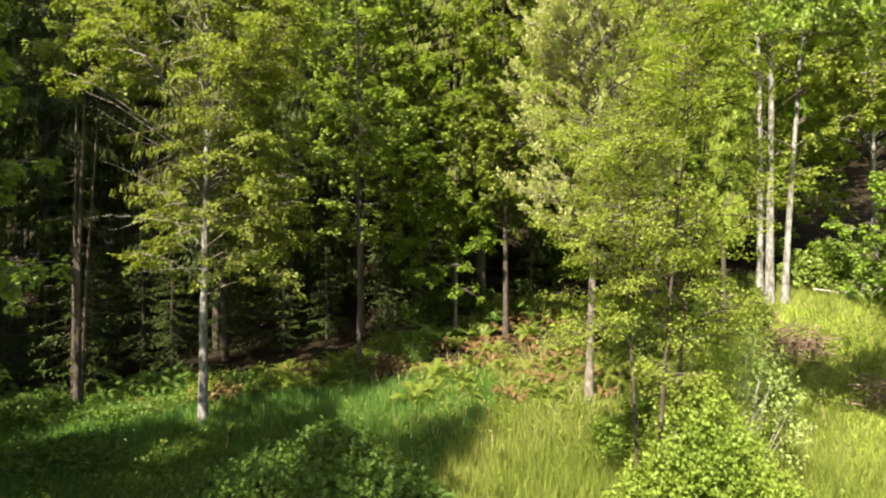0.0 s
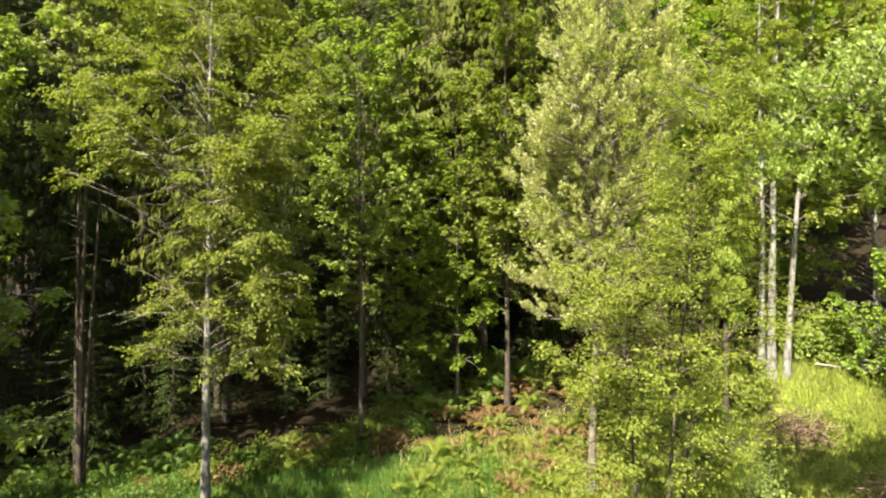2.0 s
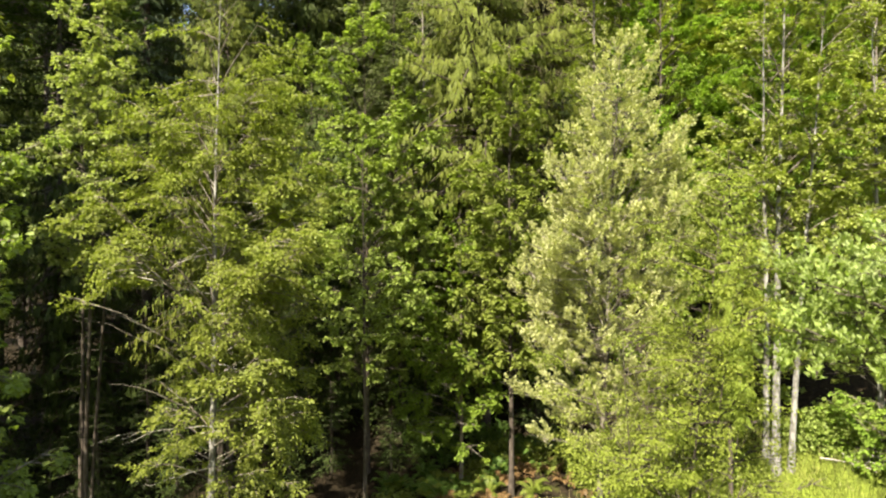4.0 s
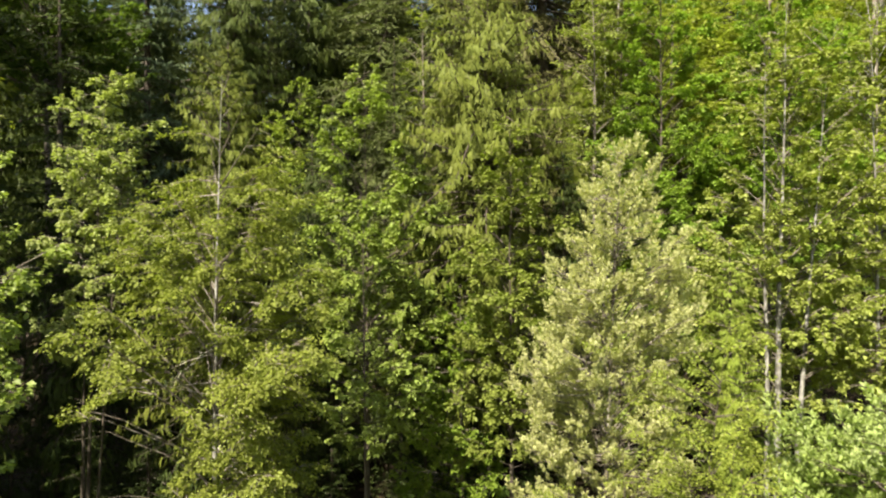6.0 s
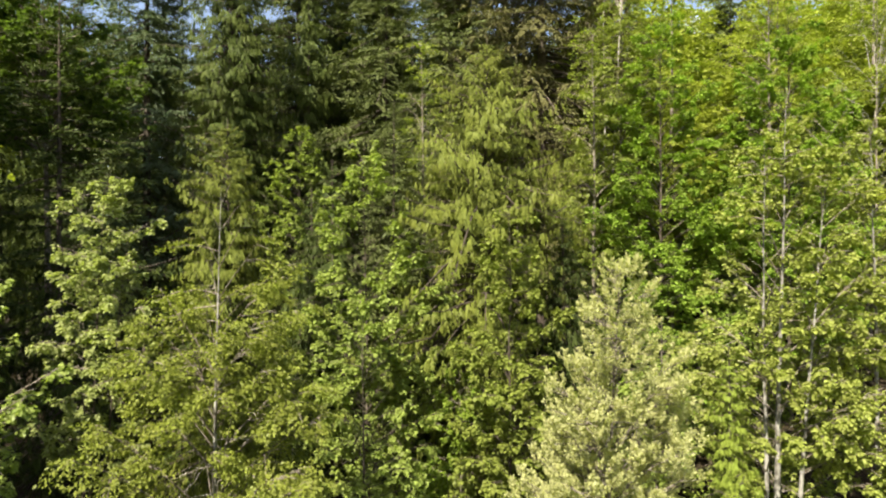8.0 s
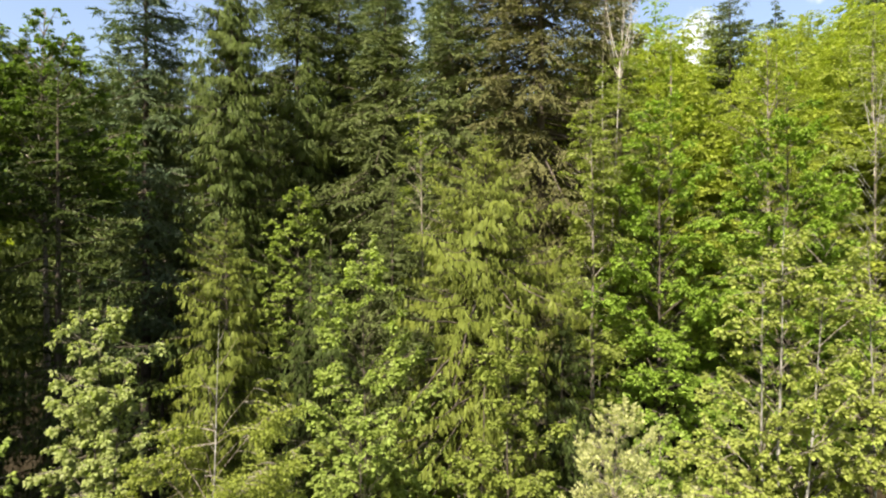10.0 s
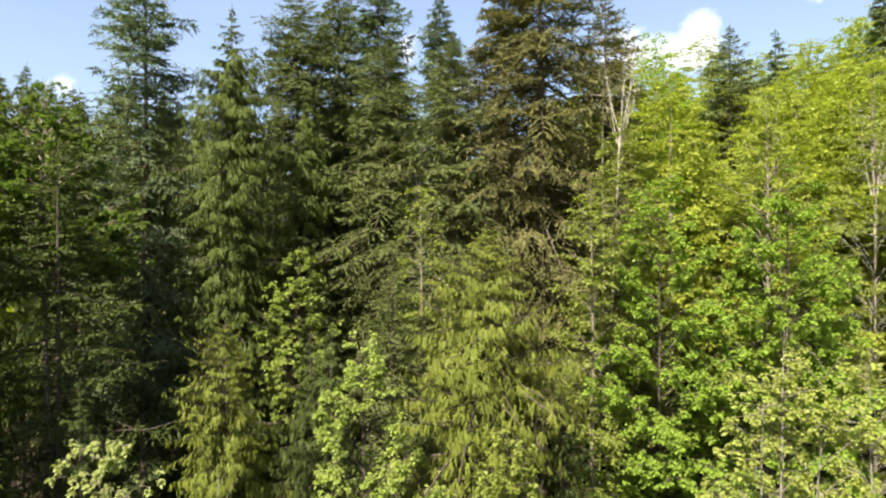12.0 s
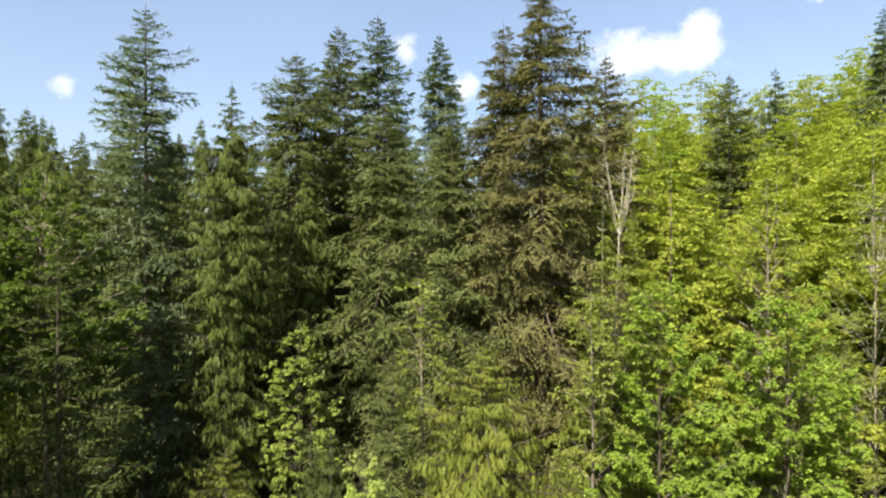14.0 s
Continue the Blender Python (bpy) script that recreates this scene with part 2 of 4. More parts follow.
def waves(p, rng, scale, n=5):
    """A cheap smooth random field over points, about -1 to 1."""
    s = 0
    for _ in range(n):
        k = rng.normal(size=3) * scale
        s = s + np.sin(p @ k + rng.uniform(0, 6.28))
    return s / n * 1.4


def ground_z(x, y):
    """Height of the ground: a meadow that climbs to the right, a wooded slope behind."""
    x, y = np.asarray(x, dtype=float), np.asarray(y, dtype=float)
    cx, cy = np.clip(x, -30, 30), np.clip(y, 6, 34) - 20
    z = 0.294 + 0.1038 * cx + 0.1415 * cy + 0.0017 * np.minimum(cx * cx, 300) + 0.0109 * np.clip(cx, -15, 15) * cy
    z = z + 0.6 * np.exp(-((x - 11.5) ** 2 + (y - 22) ** 2) / 12.0) + 0.12 * np.sin(x * 0.9 + 1.0) * np.sin(y * 0.7)
    far = 6 * np.log1p(np.exp(np.clip((y - 38) / 6, -30, 60)))
    rise = 0.3 * far * (1 + 0.02 * np.clip(x, -30, 40))
    rise = 34 * (1 - np.exp(-rise / 34))
    return z + rise


# ---- ground ----
def make_ground():
    def axis(lo, hi, dense_lo, dense_hi, step):
        a = list(np.arange(dense_lo, dense_hi + step / 2, step))
        d = step
        while a[-1] < hi:
            d *= 1.35
            a.append(a[-1] + d)
        d = step
        while a[0] > lo:
            d *= 1.35
            a.insert(0, a[0] - d)
        return np.array(a)
    gx, gy = axis(-3000, 3000, -34, 40, 0.5), axis(-3000, 3500, 0, 90, 0.5)
    xx, yy = np.meshgrid(gx, gy)
    zz = ground_z(xx, yy) + 0.05 * np.sin(xx * 3.1) * np.sin(yy * 2.7 + 0.4 * xx)
    w = len(gx)
    i = (np.arange(len(gy) - 1)[:, None] * w + np.arange(w - 1)[None]).ravel()
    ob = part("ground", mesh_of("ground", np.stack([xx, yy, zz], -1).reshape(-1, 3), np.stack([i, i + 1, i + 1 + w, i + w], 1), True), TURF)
    tagged(ob, "rough grassy meadow rising into brown woodland litter darkened for shade", "ground", kind="structure")


make_ground()


# ---- trees ----
def profile(shape, u):
    if shape == "cone":
        return np.minimum((1 - u) ** 0.75 * 1.05, (u * 6 + 0.35)).clip(0, 1)
    if shape == "egg":
        return np.where(u < 0.35, 0.6 + 0.4 * np.sin(u / 0.35 * 1.57), (np.clip(1 - u, 0, 1) / 0.65) ** 0.7)
    if shape == "dome":
        return np.where(u < 0.55, np.minimum(1, 0.72 + 0.8 * u), (np.clip(1 - u, 0, 1) / 0.45) ** 0.8)
    if shape == "fan":
        return (0.45 + 0.65 * u) * np.sqrt(np.clip(1 - u ** 6, 0, 1))
    return np.sqrt(np.clip(1 - (2 * u - 1) ** 2, 0.02, 1)) ** 0.8


def stem_line(x, y, z0, z1, rng, lean=(0, 0), wobble=0.12, n=12):
    k = np.linspace(0, 1, n)
    px = x + lean[0] * k ** 1.3 + wobble * np.cumsum(rng.normal(size=n)) * 0.3 * k
    py = y + lean[1] * k ** 1.3 + wobble * np.cumsum(rng.normal(size=n)) * 0.3 * k
    return np.stack([px, py, z0 + (z1 - z0) * k], 1)


def sticks_mesh(name, pts, rad, sides=3):
    """Many thin tapering branches in one mesh: pts (n, k, 3), rad (n, k)."""
    pts, rad = np.asarray(pts, dtype=float), np.asarray(rad, dtype=float)
    n, k = rad.shape
    d = unit(np.gradient(pts, axis=1))
    ref = np.where(np.abs(d[..., 2:3]) > 0.9, np.array([1.0, 0, 0]), np.array([0, 0, 1.0]))
    a = unit(np.cross(d, ref))
    b = np.cross(d, a)
    ang = np.arange(sides) * 2 * math.pi / sides
    v = pts[:, :, None] + (a[:, :, None] * np.cos(ang)[:, None] + b[:, :, None] * np.sin(ang)[:, None]) * rad[:, :, None, None]
    row = np.arange(k - 1)[:, None] * sides
    one, two = np.arange(sides)[None], (np.arange(sides)[None] + 1) % sides
    f = np.stack([row + one, row + two, row + sides + two, row + sides + one], -1).reshape(-1, 4)
    f = (f[None] + (np.arange(n) * k * sides)[:, None, None]).reshape(-1, 4)
    return mesh_of(name, v.reshape(-1, 3), f, True)


def point_on(paths, idx, k):
    """Points at the share k along the paths picked by idx, and the direction there."""
    m = paths.shape[1] - 1
    i = np.minimum((k * m).astype(int), m - 1)
    a, b = paths[idx, i], paths[idx, i + 1]
    return a + (b - a) * (k * m - i)[:, None], unit(b - a)


def broadleaf(label, x, y, top, crown_base, radius, leaf, bark, seed, stems=((0, 0, 0, 0),), trunk=0.15, limbs=44, rise=0.7, habit="rosette", size=0.2, per=10,
              step=0.4, shape="egg", shift=(0, 0), gaps=-0.5, dead=0, droop=0.25, bow=0.3, big_limbs=14, category="tree", group="", name="broadleaf_tree", limb_mat=None,
              wood=True, gap_scale=0.75, side_len=0.42):
    """A leafy tree: trunks, limbs that fork into side shoots, and leaves set on the shoots."""
    rng = np.random.default_rng(seed)
    limbs, per, step = int(limbs * 1.3), int(per * 1.3), step * 0.85
    z0 = float(ground_z(x, y))
    root = tagged(new(name), label, category, group)
    root.location = (x, y, z0)
    h, hb = top - z0, crown_base - z0
    lines, boles = [], []
    for sx, sy, lx, ly in stems:
        line = stem_line(sx, sy, -0.4, h * (0.97 if not lines else rng.uniform(0.78, 0.9)), rng, (lx, ly))
        lines.append(line)
        k = np.linspace(0, 1, len(line))
        rad = trunk * (1.25 * (1 - k) ** 1.15 + 0.04) * (1 if len(lines) == 1 else 0.8)
        rad[0] *= 1.35
        boles.append(part("trunk", tubes_mesh("trunk", [(line, rad)], 10), bark, root))
    # limbs: where they end gives the outline of the crown
    grid = np.linspace(0.01, 0.99, 200)
    share = np.cumsum(profile(shape, grid) * 0.8 + 0.15)
    u = np.interp((np.arange(limbs) + rng.uniform(0, 1, limbs)) / limbs, share / share[-1], grid)
    az = np.arange(limbs) * 2.399 + rng.normal(0, 0.45, limbs)
    ring = np.stack([np.cos(az), np.sin(az), np.zeros(limbs)], 1)
    lump = 0.86 + 0.32 * waves(np.concatenate([ring[:, :2] * radius, (u * (h - hb))[:, None]], 1), rng, 0.6)
    rr = profile(shape, u) * radius * lump * np.where(rng.uniform(0, 1, limbs) < 0.3, rng.uniform(0.4, 0.75, limbs), rng.uniform(0.8, 1.15, limbs)) + 0.15
    which = rng.integers(0, len(lines), limbs)
    every = np.stack(lines)

    def axis_at(z, w):
        out = np.empty((len(z), 3))
        for j in range(len(lines)):
            s = w == j
            for c in (0, 1):
                out[s, c] = np.interp(z[s], every[j, :, 2], every[j, :, c])
        out[:, 2] = z
        return out

    zt = hb + u * (h - hb)
    tip = axis_at(zt, which) + ring * rr[:, None] + np.array([[shift[0], shift[1], 0]]) * (1 - 0.6 * u)[:, None]
    zf = np.clip(zt - rise * rr * (0.35 + 1.1 * u) - 0.1, min(hb * 0.75, hb - 0.3), h * 0.94)
    foot = axis_at(zf, which)
    k = np.linspace(0, 1, 8)[None, :, None]
    paths = foot[:, None] + (tip - foot)[:, None] * k + np.array([0, 0, 1.0]) * (k * (1 - k)) * (bow * rr)[:, None, None]
    paths = paths + np.cumsum(rng.normal(0, 0.03, paths.shape), 1) * k * rr[:, None, None] ** 0.5
    long = np.linalg.norm(tip - foot, axis=1)
    lr = trunk * np.clip(0.08 + 0.05 * long, 0.10, 0.30) * rng.uniform(0.7, 1.2, limbs)
    taper = lr[:, None] * (1 - 0.85 * k[0, :, 0])[None]
    if wood:
        for j in range(min(big_limbs, limbs)):
            part("limb", sticks_mesh("limb", paths[j:j + 1], taper[j:j + 1], 5), limb_mat or bark, boles[which[j]])
    # the tops of the stems carry shoots like limbs do
    crest = []
    for line in lines:
        zz = np.linspace(0.72, 1.0, 8) * line[-1, 2]
        crest.append(np.stack([np.interp(zz, line[:, 2], line[:, c]) for c in (0, 1, 2)], 1))
    paths, long = np.concatenate([paths, np.stack(crest)]), np.concatenate([long, np.full(len(lines), 0.28 * h)])
    # side shoots fork off to both sides
    count = np.maximum(3, (long / (step * 0.85)).astype(int))
    idx = np.repeat(np.arange(len(paths)), count)
    ks = rng.uniform(0.25, 0.98, len(idx)) ** 0.85
    base, d = point_on(paths, idx, ks)
    turn = rng.uniform(0.55, 1.25, len(idx)) * np.where(rng.uniform(0, 1, len(idx)) < 0.5, -1, 1)
    turn = np.where(idx >= limbs, rng.uniform(0, 6.28, len(idx)), turn)
    fwd = unit(np.where((idx >= limbs)[:, None], np.array([[1.0, 0, 0]]), d * np.array([1, 1, 0]) + 1e-4))
    sd = np.stack([fwd[:, 0] * np.cos(turn) - fwd[:, 1] * np.sin(turn), fwd[:, 0] * np.sin(turn) + fwd[:, 1] * np.cos(turn), rng.normal(0.12, 0.22, len(idx)) + 0.25 * d[:, 2]], 1)
    ln = (side_len * np.minimum(long[idx], radius * 1.6) * (1.08 - ks) * rng.uniform(0.5, 1.25, len(idx)) + 0.25).clip(0.2, 2.2)
    q = np.linspace(0, 1, 4)[None, :, None]
    sides = base[:, None] + sd[:, None] * ln[:, None, None] * q - np.array([0, 0, 1.0]) * droop * ln[:, None, None] * q ** 2
    open_side = waves(sides[:, -1], rng, gap_scale) > gaps
    sides, ln, idx = sides[open_side], ln[open_side], idx[open_side]
    if wood:
        thin = np.full((len(sides), 4), 1.0) * (0.012 + 0.006 * ln)[:, None] * np.array([[1.0, 0.8, 0.6, 0.3]])
        pts = sides
        if limbs > big_limbs:
            pts = np.concatenate([sides, paths[big_limbs:limbs][:, [0, 2, 5, 7]]])
            thin = np.concatenate([thin, taper[big_limbs:][:, [0, 2, 5, 7]]])
        tagged(part("twig_growth", sticks_mesh("twig_growth", pts, thin, 3), limb_mat or bark, root), kind="stuff")
    for _ in range(dead):
        # bare grey branches below and inside the crown, each with a few crooked twigs
        zb = rng.uniform(hb * 0.85, hb + 0.55 * (h - hb))
        s0 = axis_at(np.array([zb]), np.array([0]))[0]
        a, ll, bend = rng.uniform(0, 6.28), radius * rng.uniform(0.25, 0.75), rng.uniform(-0.7, 0.5)
        t = np.linspace(0, 1, 7)[:, None]
        pts = s0 + np.array([[math.cos(a), math.sin(a), 0.1]]) * t * ll + np.array([[0, 0, 1.0]]) * t ** 2 * bend * ll * 0.5 + np.cumsum(rng.normal(0, 0.035, (7, 3)), 0) * t
        runs = [(pts, trunk * 0.13 * (1.05 - t[:, 0]))]
        for _k in range(5):
            p0 = pts[int(rng.integers(2, 7))]
            e = np.array([math.cos(a + rng.normal(0, 0.9)), math.sin(a + rng.normal(0, 0.9)), rng.normal(-0.15, 0.4)]) * ll * rng.uniform(0.15, 0.4)
            q5 = np.linspace(0, 1, 5)[:, None]
            runs.append((p0 + e * q5 + rng.normal(0, 0.025, (5, 3)) * q5, trunk * 0.055 * (1.1 - q5[:, 0])))
        part("dead_branch", tubes_mesh("dead_branch", runs, 4), WOOD_DEAD, boles[0], "bare grey branch")
    # shoots
    count = np.maximum(1, np.round(ln / step + rng.uniform(-0.3, 0.5, len(ln))).astype(int))
    si = np.repeat(np.arange(len(sides)), count)
    place = 1 - np.concatenate([np.arange(c) for c in count]) * (step / np.maximum(ln[si], step)) * 0.9
    c, d = point_on(sides, si, np.clip(place, 0.05, 1))
    c = c + rng.normal(0, 0.05, c.shape)
    n = len(c)
    d = unit(d * np.array([1, 1, 0.6]) + rng.normal(0, 0.15, (n, 3)))
    big = rng.uniform(0.6, 1.35, (n, 1))
    if habit == "rosette":
        per, size = int(per * 1.3), size * 0.87
        # leaves spread like an umbrella from the end of the shoot
        a = np.arange(per)[None] * 2.399 + rng.uniform(0, 6.28, (n, 1)) + rng.normal(0, 0.25, (n, per))
        drop = rng.uniform(-0.05, 0.75, (n, per))
        axis = np.stack([np.cos(a), np.sin(a), -drop], -1) + d[:, None] * 0.45
        pos = c[:, None] + axis * (size * 0.25 * rng.uniform(0.2, 1.3, (n, per)))[..., None]
        pos[..., 2] += rng.normal(0, 0.05, (n, per)) - 0.10 * drop
        norm = np.stack([np.cos(a) * 0.5, np.sin(a) * 0.5, np.full((n, per), 0.9)], -1) + rng.normal(0, 0.2, (n, per, 3))
        wide = 0.8
    elif habit == "upright":
        # spikes of young leaves that point upwards
        s = rng.uniform(0, 1, (n, per))
        up = unit(d * 0.55 + np.array([[0, 0, 0.9]]))
        a = np.arange(per)[None] * 2.399 + rng.uniform(0, 6.28, (n, 1))
        out = np.stack([np.cos(a), np.sin(a), np.zeros((n, per))], -1)
        pos = c[:, None] + up[:, None] * (s * step * 1.25 * big)[..., None] + out * 0.03
        axis = up[:, None] * 0.8 + out * (0.85 - 0.4 * s)[..., None] + rng.normal(0, 0.2, (n, per, 3))
        norm = up[:, None] * 0.6 - out * 0.3 + rng.normal(0, 0.35, (n, per, 3)) + np.array([0, 0, 0.35])
        wide = 0.55
    else:
        # flat sprays, leaves to both sides of the shoot
        s = rng.uniform(0, 1, (n, per))
        lr2 = np.where(np.arange(per)[None] % 2 == 0, 1.0, -1.0) * np.ones((n, 1))
        side = unit(np.cross(d, np.array([[0, 0, 1.0]])))
        pos = c[:, None] + d[:, None] * ((s - 0.3) * step * 1.6 * big)[..., None] + side[:, None] * (lr2 * rng.uniform(0, 0.14, (n, per)))[..., None] + rng.normal(0, 0.045, (n, per, 3))
        pos[..., 2] -= 0.22 * s ** 2 * step
        axis = d[:, None] * 0.7 + side[:, None] * (lr2 * 0.8)[..., None] + rng.normal(0, 0.3, (n, per, 3)) - np.array([0, 0, 0.25])
        norm = rng.normal(0, 0.38, (n, per, 3)) + np.array([0, 0, 0.85])
        wide = 0.62
    ll = (size * rng.uniform(0.65, 1.3, (n, per)) * (0.75 + 0.25 * big)).ravel()
    crown = leaf_mesh("crown", pos.reshape(-1, 3), axis.reshape(-1, 3), norm.reshape(-1, 3), ll, ll * wide * rng.uniform(0.8, 1.15, n * per))
    part("crown", crown, leaf, root)
    return root


def conifer(label, x, y, top, crown_base, radius, leaf, seed, kind="fir", boughs=220, per=18, size=0.5, trunk=0.3, slope=0.5, leader=0.0, wood=True, group="", bare=0.0,
            name="conifer_tree", lean=(0, 0), sprays=5, lax=1.0):
    """A conifer: a straight trunk, uneven boughs, and feathery side sprays along each of them."""
    rng = np.random.default_rng(seed)
    z0 = float(ground_z(x, y))
    root = tagged(new(name), label, "tree", group)
    root.location = (x, y, z0)
    h, hb = top - z0, max(crown_base - z0, 0.4)
    line = stem_line(0, 0, -0.4, h, rng, lean, 0.05)
    k = np.linspace(0, 1, len(line))
    part("trunk", tubes_mesh("trunk", [(line, trunk * (1 - k) ** 0.9 + 0.015)], 9), BARK_BROWN, root)
    u = np.sort((np.arange(boughs) + rng.uniform(0, 1, boughs)) / boughs) ** 0.92 * 0.995
    if leader:
        # boughs stand far apart round the leader
        u = u[((1 - u) * (h - hb) > leader * 1.3) | (rng.uniform(0, 1, boughs) < 0.42)]
        boughs = len(u)
    zb = hb + u * (h - hb) * 0.99
    az = np.arange(boughs) * 2.399 + rng.normal(0, 0.6, boughs)
    out = np.stack([np.cos(az), np.sin(az), np.zeros(boughs)], 1)
    lump = 0.84 + 0.42 * waves(np.stack([out[:, 0] * 3, out[:, 1] * 3, zb], 1), rng, 0.5)
    length = (radius * (1 - np.exp(-(1 - u) * (h - hb) * slope / radius)) + 0.15) * np.minimum(1, 0.6 + u * 4) * lump.clip(0.35, 1.35) * rng.uniform(0.5, 1.25, boughs)
    if leader:
        length = length * np.clip(((1 - u) * (h - hb) - leader * 0.6) / (leader * 0.5), 0.62, 1) * rng.uniform(0.7, 1.3, boughs)
    stem = np.stack([np.interp(zb, line[:, 2], line[:, 0]), np.interp(zb, line[:, 2], line[:, 1]), zb], 1)
    side = np.stack([-out[:, 1], out[:, 0], np.zeros(boughs)], 1)
    sag = rng.uniform(-0.5, 0.12, (boughs, 1)) * lax
    drop = rng.uniform(0.0, 0.55, (boughs, 1)), rng.uniform(0.45, 1.0, (boughs, 1))

    def along(s):
        """Height of a bough above its foot at the share s of its length."""
        if kind == "fir":
            return length[:, None] * (sag * s - 0.20 * lax * s ** 2 + 0.20 * s ** 4) + length[:, None] * (0.6 * (u ** 3)[:, None]) * s
        return length[:, None] * (drop[0] * s - drop[1] * s ** 2 + 0.28 * s ** 4) + length[:, None] * (0.65 * (u ** 3)[:, None]) * s

    s = np.sort(rng.uniform(0.08 + bare, 1.0, (boughs, per)), 1) ** 0.85
    hand = np.where(np.arange(per)[None] % 2 == 0, 1.0, -1.0) * np.ones((boughs, 1))
    foot = stem[:, None] + out[:, None] * (length[:, None] * s)[..., None]
    foot[..., 2] += along(s)
    small = np.clip(0.16 + (1 - u) * (h - hb) / 7, 0.16, 1)[:, None]
    if kind == "fir":
        # side branchlets slant forwards in a flat fan and hang at their ends
        ll = ((0.16 + 0.36 * (1 - s)) * np.minimum(length, 3.4)[:, None] + 0.12) * rng.uniform(0.6, 1.3, (boughs, per))
        hang = rng.uniform(0.1, 0.9, (boughs, 1)) * rng.uniform(0.5, 1.3, (boughs, per)) * lax * (1 - 0.85 * u ** 2)[:, None]
        dr = unit(out[:, None] * rng.uniform(0.45, 0.95, (boughs, per, 1)) + side[:, None] * hand[..., None] + rng.normal(0, 0.12, (boughs, per, 3)))
        q = (np.arange(sprays) + 0.3) / (sprays + 0.2)
        pos = foot[:, :, None] + dr[:, :, None] * (ll[..., None] * q)[..., None]
        pos[..., 2] -= hang[..., None] * ll[..., None] * q ** 1.6
        axis = dr[:, :, None] + rng.normal(0, 0.42, (boughs, per, sprays, 3))
        axis[..., 2] -= hang[..., None] * (0.3 + 1.5 * q) - 0.35 * (u ** 3)[:, None, None]
        norm = rng.normal(0, 0.4, (boughs, per, sprays, 3)) + out[:, None, None] * 0.35 + np.array([0, 0, 0.75])
        ln = size * 0.62 * rng.uniform(0.6, 1.35, (boughs, per, sprays)) * small[..., None]
        ratio = 0.27
    else:
        # flat sprays hang down from the bough like feathers
        ll = size * rng.uniform(0.5, 1.6, (boughs, per)) * small * (0.75 + 0.4 * np.sin(3.1 * s))
        dr = unit(out[:, None] * rng.uniform(-0.05, 0.4, (boughs, per, 1)) + side[:, None] * (hand * rng.uniform(0, 0.35, (boughs, per)))[..., None]
                  + rng.normal(0, 0.12, (boughs, per, 3)) - np.array([0, 0, 1.0]) * (1 - 0.9 * (u ** 4))[:, None, None])
        face = unit(out[:, None] * 0.9 + side[:, None] * rng.normal(0, 0.55, (boughs, per, 1)) + np.array([0, 0, 0.35]))
        flank = unit(np.cross(face, dr))
        foot = foot + side[:, None] * (hand * rng.uniform(0, 0.30, (boughs, per)) * np.minimum(length, 3)[:, None] * (1.1 - s))[..., None]
        q = np.arange(sprays) / sprays * 0.75
        wing = np.where(np.arange(sprays) % 2 == 0, 1.0, -1.0) * (np.arange(sprays) > 0)
        pos = foot[:, :, None] + dr[:, :, None] * (ll[..., None] * q)[..., None]
        axis = dr[:, :, None] + flank[:, :, None] * (wing * 0.55)[:, None] + rng.normal(0, 0.1, (boughs, per, sprays, 3))
        norm = face[:, :, None] + rng.normal(0, 0.22, (boughs, per, sprays, 3))
        ln = ll[..., None] * np.where(np.arange(sprays) == 0, 1.0, 0.62) * rng.uniform(0.75, 1.2, (boughs, per, sprays)) * (1 - 0.35 * q)
        ratio = 0.15
    ln = ln.ravel()
    part("crown", needle_mesh("crown", pos.reshape(-1, 3), axis.reshape(-1, 3), norm.reshape(-1, 3), ln, ln * ratio + 0.012), leaf, root)
    if not wood:
        return root
    ss = np.linspace(0, 1, 5)[None].repeat(boughs, 0)
    pts = stem[:, None] + out[:, None] * (length[:, None] * ss * 0.92)[..., None]
    pts[..., 2] += along(ss)
    rad = np.maximum(0.012, 0.012 * length)[:, None] * (1.1 - ss)
    tagged(part("bough_wood", sticks_mesh("bough_wood", pts, rad, 3), BARK_BROWN, root), kind="stuff")
    return root


